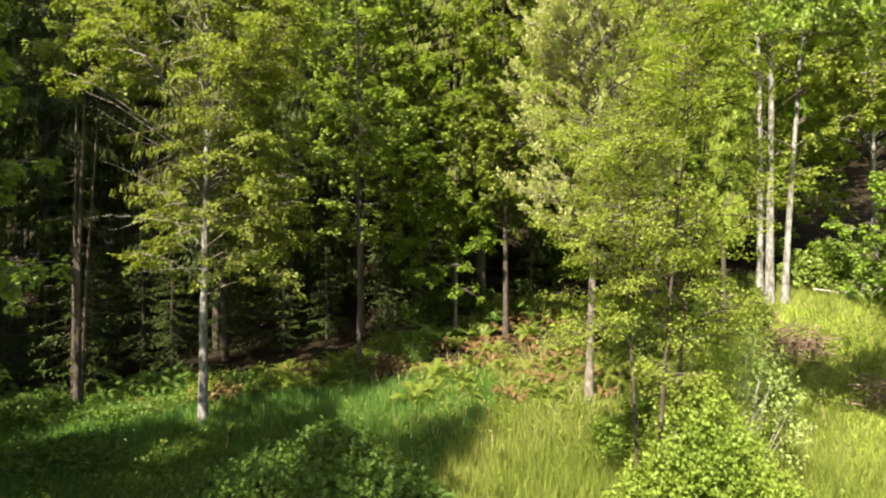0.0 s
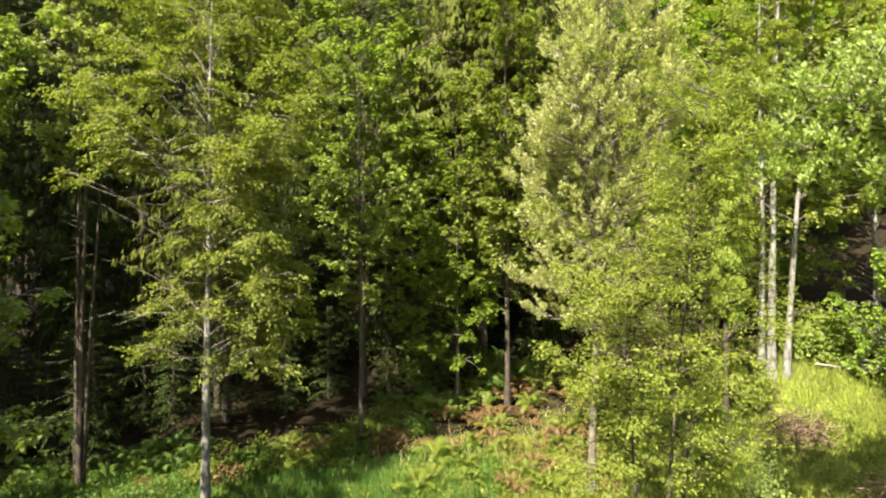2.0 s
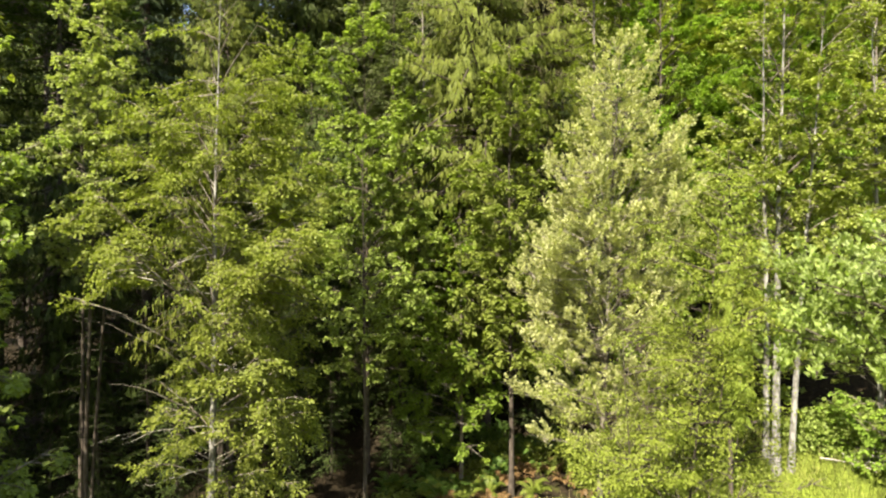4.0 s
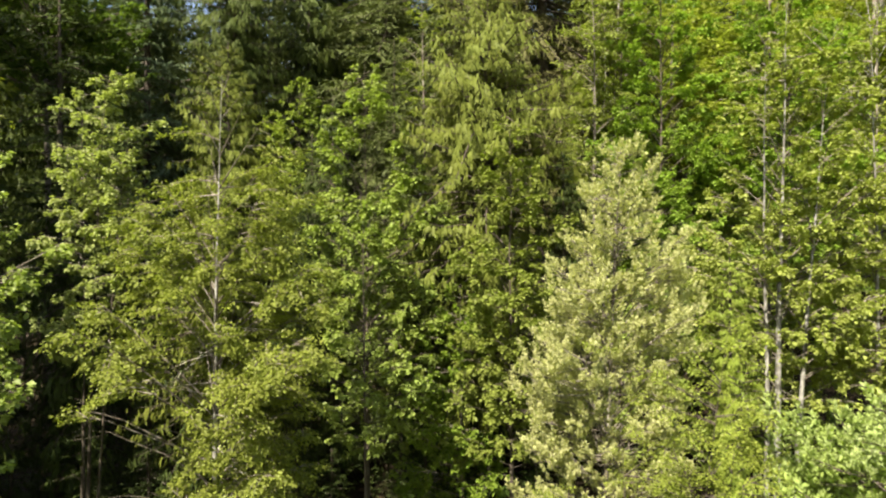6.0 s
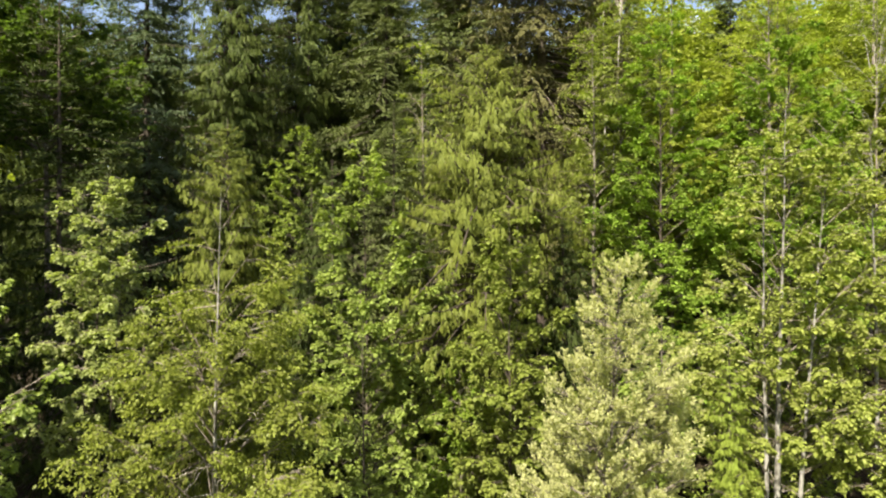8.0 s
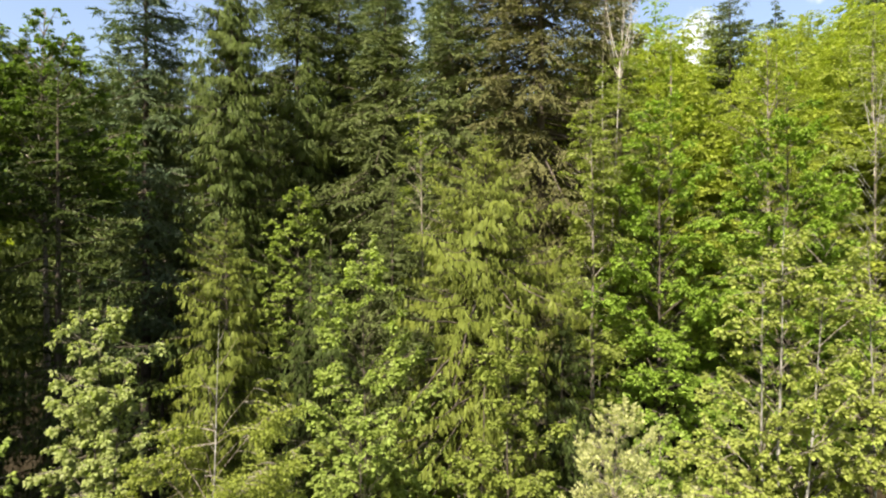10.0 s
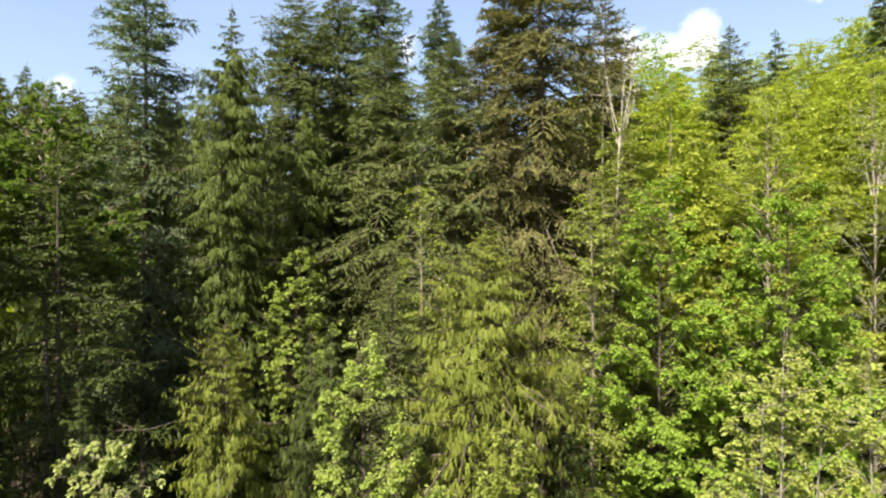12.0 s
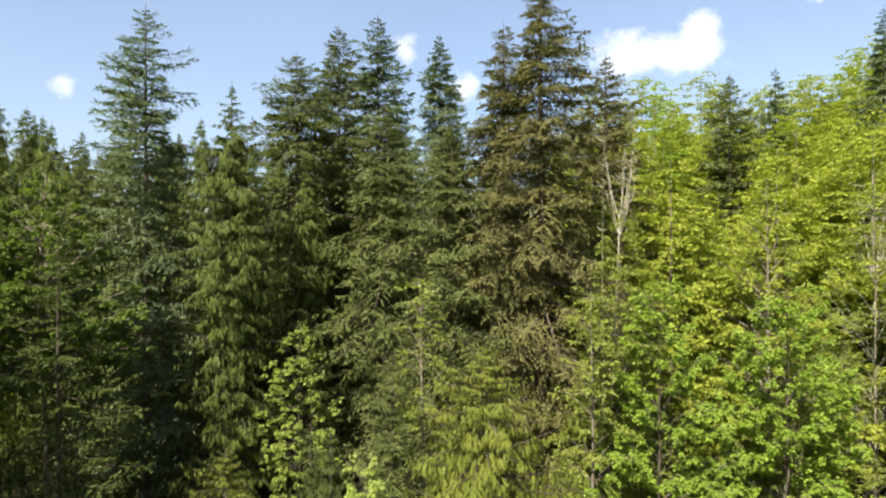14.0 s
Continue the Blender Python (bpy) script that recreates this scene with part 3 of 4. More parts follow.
def snag(label, x, y, z_from, top, seed, r=0.1, leaders=6, branches=10, fan=1.3):
    """A dead, bleached tree: a stem that parts into thin upright leaders with short bare branches."""
    rng = np.random.default_rng(seed)
    z0 = float(ground_z(x, y))
    root = tagged(new("dead_tree"), label, "dead tree")
    root.location = (x, y, z0)
    h, fork = top - z0, z_from - z0
    line = stem_line(0, 0, -0.4, fork if leaders else h, rng, (rng.normal(0, 0.3), 0), 0.25)
    k = np.linspace(0, 1, len(line))
    part("trunk", tubes_mesh("trunk", [(line, r * (1 - 0.55 * k) if leaders else r * (1.03 - k))], 8), WOOD_DEAD, root)
    stems, owners = ([line], [root]) if not leaders else ([], [])
    for j in range(leaders):
        q = np.linspace(0, 1, 8)[:, None]
        e = np.array([rng.uniform(-fan, fan), rng.uniform(-fan, fan) * 0.6, (h - fork) * rng.uniform(0.45, 1.0)])
        s0 = line[-1] - np.array([0, 0, rng.uniform(0, 1.2)])
        pts = s0 + e * np.concatenate([q ** 0.7, q ** 0.7, q], 1) + rng.normal(0, 0.07, (8, 3)) * q
        stems.append(pts)
        owners.append(part("leader", tubes_mesh("leader", [(pts, r * 0.5 * (1.08 - q[:, 0]))], 6), WOOD_DEAD, root))
    for _ in range(branches):
        pick = int(rng.integers(len(stems)))
        st = stems[pick]
        s0 = st[int(rng.integers(len(st) // 2, len(st)))]
        a, ln = rng.uniform(0, 6.28), rng.uniform(0.3, 0.9)
        q = np.linspace(0, 1, 5)[:, None]
        pts = s0 + np.array([[math.cos(a), math.sin(a), 0.0]]) * q * ln + np.array([[0, 0, 1.0]]) * q ** 1.5 * ln * rng.uniform(0.1, 0.9) + rng.normal(0, 0.05, (5, 3)) * q
        part("branch", tubes_mesh("branch", [(pts, r * 0.2 * (1.08 - q[:, 0]))], 4), WOOD_DEAD, owners[pick])
    return root


def bush(label, x, y, rx, ry, h, leaf, seed, clusters=260, per=16, size=0.11, canes=18, category="bush", name="bush", cane_mat=None, group=""):
    """A low shrub: arching canes and leaf sprays in a lumpy mound."""
    rng = np.random.default_rng(seed)
    z0 = float(ground_z(x, y))
    root = tagged(new(name), label, category, group)
    root.location = (x, y, z0)
    ang, q = rng.uniform(0, 6.28, clusters), rng.uniform(0, 1, clusters) ** 0.5
    px, py = rx * q * np.cos(ang), ry * q * np.sin(ang)
    lump = 0.72 + 0.5 * waves(np.stack([px, py, px * 0], 1), rng, 1.5)
    pz = h * lump * np.sqrt(np.clip(1 - q ** 2.4, 0.05, 1)) * rng.uniform(0.35, 1.0, clusters) ** 0.5
    pz += ground_z(x + px, y + py) - z0
    c = np.stack([px, py, pz], 1)
    shoot = unit(rng.normal(0, 0.45, (clusters, 3)) + np.stack([px / rx, py / ry, np.ones(clusters)], 1) * np.array([0.5, 0.5, 0.8]))
    s = rng.uniform(-1.1, 1, (clusters, per, 1))
    pos = c[:, None] + shoot[:, None] * s * rng.uniform(0.14, 0.34, (clusters, 1, 1)) + rng.normal(0, 1, (clusters, per, 3)) * 0.055
    axis = rng.normal(0, 0.7, (clusters, per, 3)) + shoot[:, None] * 0.35
    norm = rng.normal(0, 0.45, (clusters, per, 3))
    norm[..., 2] += 0.9
    n = clusters * per
    ln = size * rng.uniform(0.6, 1.4, n)
    part("foliage", leaf_mesh("foliage", pos.reshape(-1, 3), axis.reshape(-1, 3), norm.reshape(-1, 3), ln, ln * 0.75), leaf, root)
    for j in range(canes):
        e = c[int(rng.integers(clusters))]
        s = np.array([e[0] * 0.35, e[1] * 0.35, -0.15])
        k = np.linspace(0, 1, 6)[:, None]
        pts = s + (e - s) * k + np.array([[0, 0, 1.0]]) * k * (1 - k) * 0.5
        part("cane", tubes_mesh("cane", [(pts, 0.016 * (1.2 - k[:, 0]))], 4), cane_mat or BARK_BROWN, root)
    return root


# ---- the near edge of the wood ----
broadleaf("leafy maple in shade at the meadow's edge", -9.9, 10.2, 13.5, 1.5, 3.0, LEAF_MAPLE, BARK_GREY, 11, limbs=46, trunk=0.2, shape="round", name="maple_tree", size=0.17, step=0.34, per=10)
broadleaf("tall leafy maple beside the dark wood", -13.4, 15.6, 16.9, 7.5, 2.6, LEAF_MAPLE, BARK_GREY, 12, limbs=36, trunk=0.22, shape="round", name="maple_tree", size=0.18)
broadleaf("slender pale-barked alder with light yellow-green leaves and bare lower branches", -6.95, 18.3, 18.9, 3.8, 3.5, LEAF_ALDER, BARK_SILVER, 21, stems=((0, 0, 0.25, 0),), trunk=0.105,
          limbs=76, rise=0.85, habit="spray", size=0.105, per=26, step=0.36, shape="dome", gaps=-0.22, droop=0.4, dead=24, big_limbs=34, limb_mat=BARK_GREY, name="alder_tree", shift=(0.6, -0.3))
broadleaf("many-stemmed vine maple with pale tiered leaves", -11.6, 20.0, 19.3, 9.5, 1.3, LEAF_MAPLE_PALE, BARK_BROWN, 31,
          stems=((0, 0, 0.6, 0), (0.06, 0.1, 1.4, 0), (-0.06, 0.1, 0.1, 0)), trunk=0.075, limbs=66, rise=0.4, size=0.165, per=11, step=0.32, droop=0.3, gaps=-1.1, side_len=0.36, name="maple_tree", shape="dome", limb_mat=BARK_GREY)
broadleaf("tall green maple with a dark stem", -3.4, 26.6, 21.9, 5.0, 3.1, LEAF_MAPLE, BARK_BROWN, 41, trunk=0.09, limbs=96, shape="dome", size=0.22, per=11, step=0.46, name="maple_tree", gaps=-0.4, rise=0.9)
broadleaf("leafy maple between the alder and a dark stem", -2.9, 21.8, 15.6, 7.4, 2.2, LEAF_MAPLE, BARK_BROWN, 42, trunk=0.07, limbs=50, size=0.18, per=11, step=0.38, name="maple_tree", shift=(0.3, -0.5))
broadleaf("young bright green tree on a thin stem", 0.5, 24.5, 12.3, 3.2, 2.1, LEAF_YOUNG, BARK_GREY, 51, trunk=0.07, limbs=42, size=0.18, per=11, step=0.4, shift=(-0.6, -0.8))
broadleaf("yellow-green maple behind the blossoming tree", 2.3, 23.2, 18.4, 5.5, 2.7, LEAF_GOLD, BARK_BROWN, 61, trunk=0.085, limbs=54, size=0.2, per=11, step=0.42, shift=(0.1, -0.5), name="maple_tree")
broadleaf("wild cherry with pale cream spring leaves", 4.05, 17.6, 16.5, 4.8, 2.6, LEAF_CHERRY, BARK_GREY, 71, stems=((0, 0, 0.6, -0.2),), trunk=0.095,
          limbs=92, rise=1.0, habit="upright", size=0.09, per=23, step=0.3, shape="dome", name="cherry_tree", gaps=-1.1, droop=0.05, dead=5, big_limbs=24, limb_mat=BARK_GREY)
broadleaf("many-stemmed yellow-green willow by the meadow", 4.1, 12.2, 12.2, 2.3, 2.2, LEAF_WILLOW, BARK_BROWN, 81,
          stems=((0, 0, 0.9, 0), (0.3, 0.2, 1.3, 0), (-0.3, 0.1, -0.2, 0.1)), trunk=0.04, limbs=68, rise=1.2, habit="spray", size=0.063, per=22, step=0.28, droop=0.1,
          name="willow_tree", gaps=-0.45)
broadleaf("whitebeam with silvery unfolding leaves", 8.5, 10.6, 10.7, 8.2, 1.9, LEAF_WHITE, BARK_GREY, 91, stems=((0, 0, -0.3, 0), (0.2, 0.1, 0.5, 0)), trunk=0.05, limb_mat=BARK_BROWN,
          limbs=46, rise=0.6, habit="upright", size=0.105, per=14, step=0.3, droop=0.0, name="whitebeam_tree", shift=(-1.6, 0), shape="round")
broadleaf("tall maple on twin white trunks and a leaning stem", 11.15, 21.6, 22.6, 8.0, 3.1, LEAF_BUFF, BARK_SILVER, 101,
          stems=((0, 0, 0.2, 0), (-0.28, 0.1, -0.1, 0), (0.45, -0.1, 1.3, 0.2)), trunk=0.115, limb_mat=BARK_GREY, limbs=86, size=0.18, per=11, step=0.4, name="maple_tree", gaps=-0.35, shift=(0.3, 0.6), rise=0.8)
broadleaf("leaning maple with yellow-green tiers", 15.2, 22.2, 21.4, 5.5, 3.0, LEAF_BUFF, BARK_SILVER, 111, stems=((0, 0, -0.6, 0),), trunk=0.10, limb_mat=BARK_GREY, limbs=76, size=0.18, per=11, step=0.42, name="maple_tree", gaps=-0.35, shift=(0.2, 0.4))
broadleaf("shrubby green maple at the top of the bank", 15.0, 20.4, 8.2, 3.2, 3.0, LEAF_BRIGHT, BARK_GREY, 121, trunk=0.07, limbs=44, size=0.18, step=0.4, name="maple_tree")
broadleaf("green maple filling the gap behind the twin trunks", 9.0, 26.5, 14.0, 4.5, 3.2, LEAF_MAPLE, BARK_GREY, 122, trunk=0.1, limbs=44, size=0.21, step=0.48, name="maple_tree")
broadleaf("green maple behind the twin trunks", 13.4, 26.6, 15.5, 4.5, 2.8, LEAF_MAPLE, BARK_GREY, 123, trunk=0.1, limbs=44, size=0.21, step=0.48, name="maple_tree")

# ---- second row ----
conifer("slim young cedar, fresh green, beside the twin trunks", 8.8, 19.8, 13.4, 5.0, 1.05, NEEDLE_FRESH, 133, kind="cedar", boughs=170, per=24, size=0.3, trunk=0.07, name="cedar_tree", slope=0.5, sprays=5)
conifer("golden-green cedar with hanging sprays", 1.7, 28.2, 25.9, 6.0, 5.4, NEEDLE_GOLD, 131, kind="cedar", boughs=560, per=44, size=0.36, trunk=0.22, name="cedar_tree", slope=1.15, sprays=5)
conifer("narrow young cedar, yellow-green", -9.0, 26.0, 21.8, 5.0, 3.5, NEEDLE_GOLD, 132, kind="cedar", boughs=400, per=36, size=0.34, trunk=0.16, name="cedar_tree", slope=1.1, sprays=5)
broadleaf("broad bright green maple", 11.0, 32.6, 29.2, 8.0, 5.0, LEAF_BRIGHT, BARK_BROWN, 141, trunk=0.1, gaps=-0.7, limbs=124, size=0.215, per=11, step=0.48, name="maple_tree", gap_scale=0.6)
broadleaf("broad bright green maple", 17.9, 33.0, 30.2, 9.0, 5.0, LEAF_BRIGHT, BARK_BROWN, 142, trunk=0.1, gaps=-0.7, limbs=128, size=0.215, per=11, step=0.48, name="maple_tree", gap_scale=0.6)
broadleaf("light yellow-green tree on the slope", 7.4, 32.0, 28.6, 11.0, 2.4, LEAF_GOLD, BARK_GREY, 143, trunk=0.15, limbs=50, habit="spray", size=0.2, per=12, step=0.5)
broadleaf("pale thin-leaved tree on the slope", 25.5, 37.5, 35.4, 11.0, 5.2, LEAF_GOLD, BARK_GREY, 144, trunk=0.08, limbs=70, habit="spray", size=0.16, per=15, step=0.6, gaps=-0.5, limb_mat=BARK_SILVER, big_limbs=30, rise=1.2)
broadleaf("fresh yellow-green tree on the slope", 21.0, 41.0, 35.4, 12.0, 6.0, LEAF_HILL, BARK_GREY, 145, trunk=0.2, limbs=96, habit="spray", size=0.17, per=18, step=0.6, gaps=-0.6)
broadleaf("small yellow-green tree among conifers", -1.2, 36.0, 29.2, 10.0, 2.5, LEAF_GOLD, BARK_GREY, 146, trunk=0.14, limbs=48, habit="spray", size=0.2, per=12, step=0.5)
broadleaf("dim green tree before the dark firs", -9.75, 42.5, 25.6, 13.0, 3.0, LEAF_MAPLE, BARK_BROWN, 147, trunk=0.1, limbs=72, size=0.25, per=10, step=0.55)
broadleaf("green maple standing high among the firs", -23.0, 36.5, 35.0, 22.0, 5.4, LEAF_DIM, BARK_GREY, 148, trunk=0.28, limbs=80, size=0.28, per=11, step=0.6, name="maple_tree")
# fir given the shade-darkened hemlock needles
conifer("dark fir with long sparse boughs", -19.6, 32.0, 30.0, 3.0, 6.2, NEEDLE_HEMLOCK_SHADE, 151, boughs=150, per=26, size=0.5, trunk=0.3, slope=0.75)
conifer("hemlock with drooping green sprays and a thin leader", -14.5, 43.2, 41.5, 8.0, 6.2, NEEDLE_CEDAR, 152, kind="cedar", boughs=620, per=38, size=0.42, trunk=0.35, name="hemlock_tree", slope=0.6, leader=3.2, sprays=5)
conifer("small dark fir under the taller trees", -2.9, 34.0, 24.5, 4.0, 3.6, NEEDLE_FIR, 153, boughs=220, per=20, size=0.45, trunk=0.2, slope=0.5)
for px, py, tp, rad, sd in ((-10.4, 29.0, 18.5, 4.0, 154), (-5.8, 32.0, 21.0, 4.0, 155), (-16.2, 28.0, 19.0, 4.2, 156), (-0.9, 31.0, 17.0, 3.4, 157), (5.5, 30.0, 18.0, 3.6, 158),
                            (-20.5, 25.0, 20.0, 4.2, 159), (-7.8, 36.5, 20.0, 4.0, 160)):
    conifer("shaded hemlock inside the wood", px, py, tp, 2.6, rad, NEEDLE_HEMLOCK_SHADE, sd, kind="cedar", boughs=220, per=22, size=0.42, trunk=0.16, name="hemlock_tree", group="shaded hemlocks", slope=0.6, sprays=5)
broadleaf("light yellow-green tree below the dead stems", 9.7, 35.5, 32.4, 14.0, 3.4, LEAF_GOLD, BARK_GREY, 149, trunk=0.08, gaps=-1.0, limbs=92, habit="spray", size=0.18, per=15, step=0.5)
snag("bleached dead tree with bare branches", 9.6, 38.0, 32.0, 38.0, 161, r=0.06, leaders=12, branches=110, fan=1.15)
snag("thin bleached dead stem", 9.0, 37.0, 29.0, 33.6, 162, r=0.085, leaders=0, branches=7)

# ---- tall firs behind ----
conifer("tall blue-green fir with open layered boughs", -21.0, 44.4, 47.2, 14.0, 5.2, NEEDLE_BLUE, 171, boughs=300, per=24, size=0.5, trunk=0.4, slope=0.7, sprays=8)
conifer("tall dark fir in a dense stand", -12.4, 53.0, 46.5, 18.0, 7.4, NEEDLE_FIR, 172, boughs=340, per=26, size=0.6, trunk=0.4, slope=1.15, sprays=8)
conifer("tall dark fir in a dense stand", -10.0, 60.0, 51.3, 22.0, 6.2, NEEDLE_FIR, 173, boughs=280, per=22, size=0.64, sprays=7, trunk=0.4, slope=1.0)
conifer("tall blue-green fir beside darker firs", -6.1, 58.0, 51.5, 22.0, 6.2, NEEDLE_BLUE, 174, boughs=280, per=22, size=0.64, sprays=7, trunk=0.4, slope=1.0)
conifer("far blue-green fir rising over the others", -0.6, 77.0, 56.3, 30.0, 5.6, NEEDLE_BLUE, 175, boughs=220, per=20, size=0.85, trunk=0.35, slope=0.5)
conifer("giant brown-green fir with heavy hanging boughs", 6.2, 41.0, 48.0, 15.0, 5.8, NEEDLE_BROWN, 176, boughs=380, per=26, size=0.5, trunk=0.5, slope=1.25, sprays=8, lax=1.5)
conifer("giant brown-green fir with heavy hanging boughs", 4.0, 43.5, 45.6, 16.0, 5.4, NEEDLE_BROWN, 177, boughs=320, per=24, size=0.5, trunk=0.4, slope=1.0, sprays=8, lax=1.5)
conifer("brown-green fir in the stand", 0.6, 43.0, 39.6, 15.0, 6.0, NEEDLE_FIR, 178, boughs=300, per=24, size=0.5, trunk=0.35, slope=0.75, sprays=8, lax=1.4)
conifer("dark fir in the dense stand", -4.4, 47.0, 41.0, 15.0, 6.0, NEEDLE_FIR, 179, boughs=300, per=24, size=0.54, trunk=0.35, slope=0.75, sprays=8, lax=1.2)
conifer("fir behind the dead tree", 13.2, 52.0, 46.0, 22.0, 4.8, NEEDLE_BROWN, 180, boughs=240, per=22, size=0.7, trunk=0.35, slope=0.8)
broadleaf("bright green tree against the sky", 23.8, 71.0, 50.0, 28.0, 4.4, LEAF_BRIGHT, BARK_GREY, 181, trunk=0.2, limbs=50, habit="spray", size=0.32, per=10, step=0.8, wood=False)
conifer("dark fir on the hill among pale trees", 30.2, 67.0, 48.6, 22.0, 5.0, NEEDLE_FIR, 182, boughs=220, per=20, size=0.75, trunk=0.3, slope=0.8)
conifer("small fir tip over the hill", 44.5, 85.0, 54.5, 32.0, 3.6, NEEDLE_BLUE, 183, boughs=120, per=18, size=0.8, trunk=0.3)
conifer("blue-green fir on the hill's shoulder", 48.6, 70.0, 57.0, 24.0, 4.4, NEEDLE_BLUE, 184, boughs=220, per=20, size=0.75, trunk=0.35)

snag("pale bare tree among yellow-green trees on the slope", 30.0, 45.0, 28.5, 35.0, 163, r=0.07, leaders=9, branches=90, fan=1.7)

# ---- the wood behind and to the sides ----
def canopy_top(x, y):
    """Height of the general canopy: level on the left, climbing with the hill on the right, lower towards the front."""
    rise = np.interp(x / y, (-0.7, -0.45, 0.0, 0.15, 0.3, 0.5, 0.7), (0.245, 0.215, 0.22, 0.215, 0.29, 0.27, 0.335))
    return 30 + (rise - np.where(x < 0, 0.08, 0.13) * np.clip((90 - y) / 45, 0, 1)) * y


def copy_at(src, x, y, top, src_height, turn, wide=1.0):
    z0 = float(ground_z(x, y))
    k = (top - z0) / src_height
    m = Matrix.LocRotScale((x, y, z0), Euler((0, 0, turn)), None)
    ob = copy_thing(src, m)
    ob.scale = (k * wide, k * wide, k)
    return ob


def fill_wood():
    rng = np.random.default_rng(900)
    fir = conifer("fir in the wood behind, some copies unseen for shade", -30.0, 52.0, 38.0, 6.0, 7.0, NEEDLE_FIR, 901, boughs=190, per=18, size=0.95, trunk=0.35, slope=0.75, wood=False, group="firs behind", sprays=4)
    fir_h = 38.0 - float(ground_z(-30, 52))
    hem = conifer("drooping hemlock in the wood behind, some copies unseen for shade", -36.0, 60.0, 40.0, 6.0, 6.6, NEEDLE_CEDAR, 902, kind="cedar", boughs=220, per=14, size=0.9, trunk=0.35, slope=0.5, wood=False, name="hemlock_tree", group="firs behind", sprays=5)
    hem_h = 40.0 - float(ground_z(-36, 60))
    leafy = broadleaf("fresh yellow-green tree on the hill", 36.0, 56.0, 42.0, 20.0, 6.5, LEAF_HILL, BARK_GREY, 903, trunk=0.22, limbs=104, habit="spray", size=0.25, per=14, step=0.66, gaps=-1.0, shape="dome", big_limbs=5, wood=False, group="pale trees on the hill")
    leafy_h = 42.0 - float(ground_z(36, 56))
    fresh = broadleaf("green leafy tree on the hill, some copies unseen for shade", 28.0, 52.0, 38.0, 16.0, 6.0, LEAF_SLOPE, BARK_GREY, 904, trunk=0.22, limbs=104, habit="spray", size=0.25, per=14, step=0.66, gaps=-1.0, shape="dome", big_limbs=5, wood=False, group="pale trees on the hill")
    fresh_h = 38.0 - float(ground_z(28, 52))
    for y in (50, 62, 76, 92, 112):
        step = 5.6 + (y - 50) * 0.04
        x = -0.78 * y
        while x < 0.8 * y:
            px, py = x + rng.normal(0, 1.0), y + rng.normal(0, 1.6)
            x += step
            right = px / py > 0.19
            if right and rng.uniform() < 0.95:
                src, hh, wd = ((leafy, leafy_h, 1.15), (fresh, fresh_h, 1.15))[int(rng.integers(2))]
            else:
                src, hh, wd = ((fir, fir_h, 1.0), (hem, hem_h, 1.0))[int(rng.integers(2))]
            top = float(canopy_top(px, py)) - rng.uniform(-0.015, 0.02 if px / py > 0.4 else 0.05) * py - (5.0 if py < 66 and 0.39 < px / py < 0.52 else 0.0)
            copy_at(src, px, py, top, hh, rng.uniform(0, 6.28), wd)
    # unseen trees added off view; left ones darken the wood and shade the meadow
    for px, py, tp in ((-21, 17, 26), (-26, 22, 24), (-29, 29, 28), (-33, 38, 32), (-24, 12, 20), (-19.5, 21, 24), (-26.5, 22, 38), (-24.5, 19, 32), (-31, 27, 42), (-36, 33, 42), (-17.6, 9.2, 15), (-14.8, 5.0, 14), (-13.6, 8.2, 12), (-15.2, 6.0, 17.5), (-11.8, 3.4, 21), (-10.8, 5.8, 18), (-7.8, 3.0, 21), (-28.4, 23.2, 41), (-25.8, 19.6, 36), (-22.4, 19.0, 30), (-23.5, 15.0, 27.5), (-17.4, 17.4, 13), (30, 30, 30), (36, 42, 38)):
        src, hh, wd = (hem, hem_h, 2.1) if tp == 13 else (hem, hem_h, 1.3) if px < 0 and 17 < tp < 28 else (fir, fir_h, 0.9) if px < 0 and tp in (28, 30, 32, 36, 41) else (fresh, fresh_h, (0.75 if tp > 28 else 0.85) if px < 0 else 1.3)
        copy_at(src, px, py, tp, hh, rng.uniform(0, 6.28), wd)


fill_wood()


# ---- undergrowth ----
conifer("small dying fir with bare lower branches", -12.3, 21.2, 8.5, 0.6, 1.7, NEEDLE_HEMLOCK_SHADE, 702, boughs=64, per=8, size=0.3, trunk=0.15, bare=0.45, slope=0.9, sprays=3)


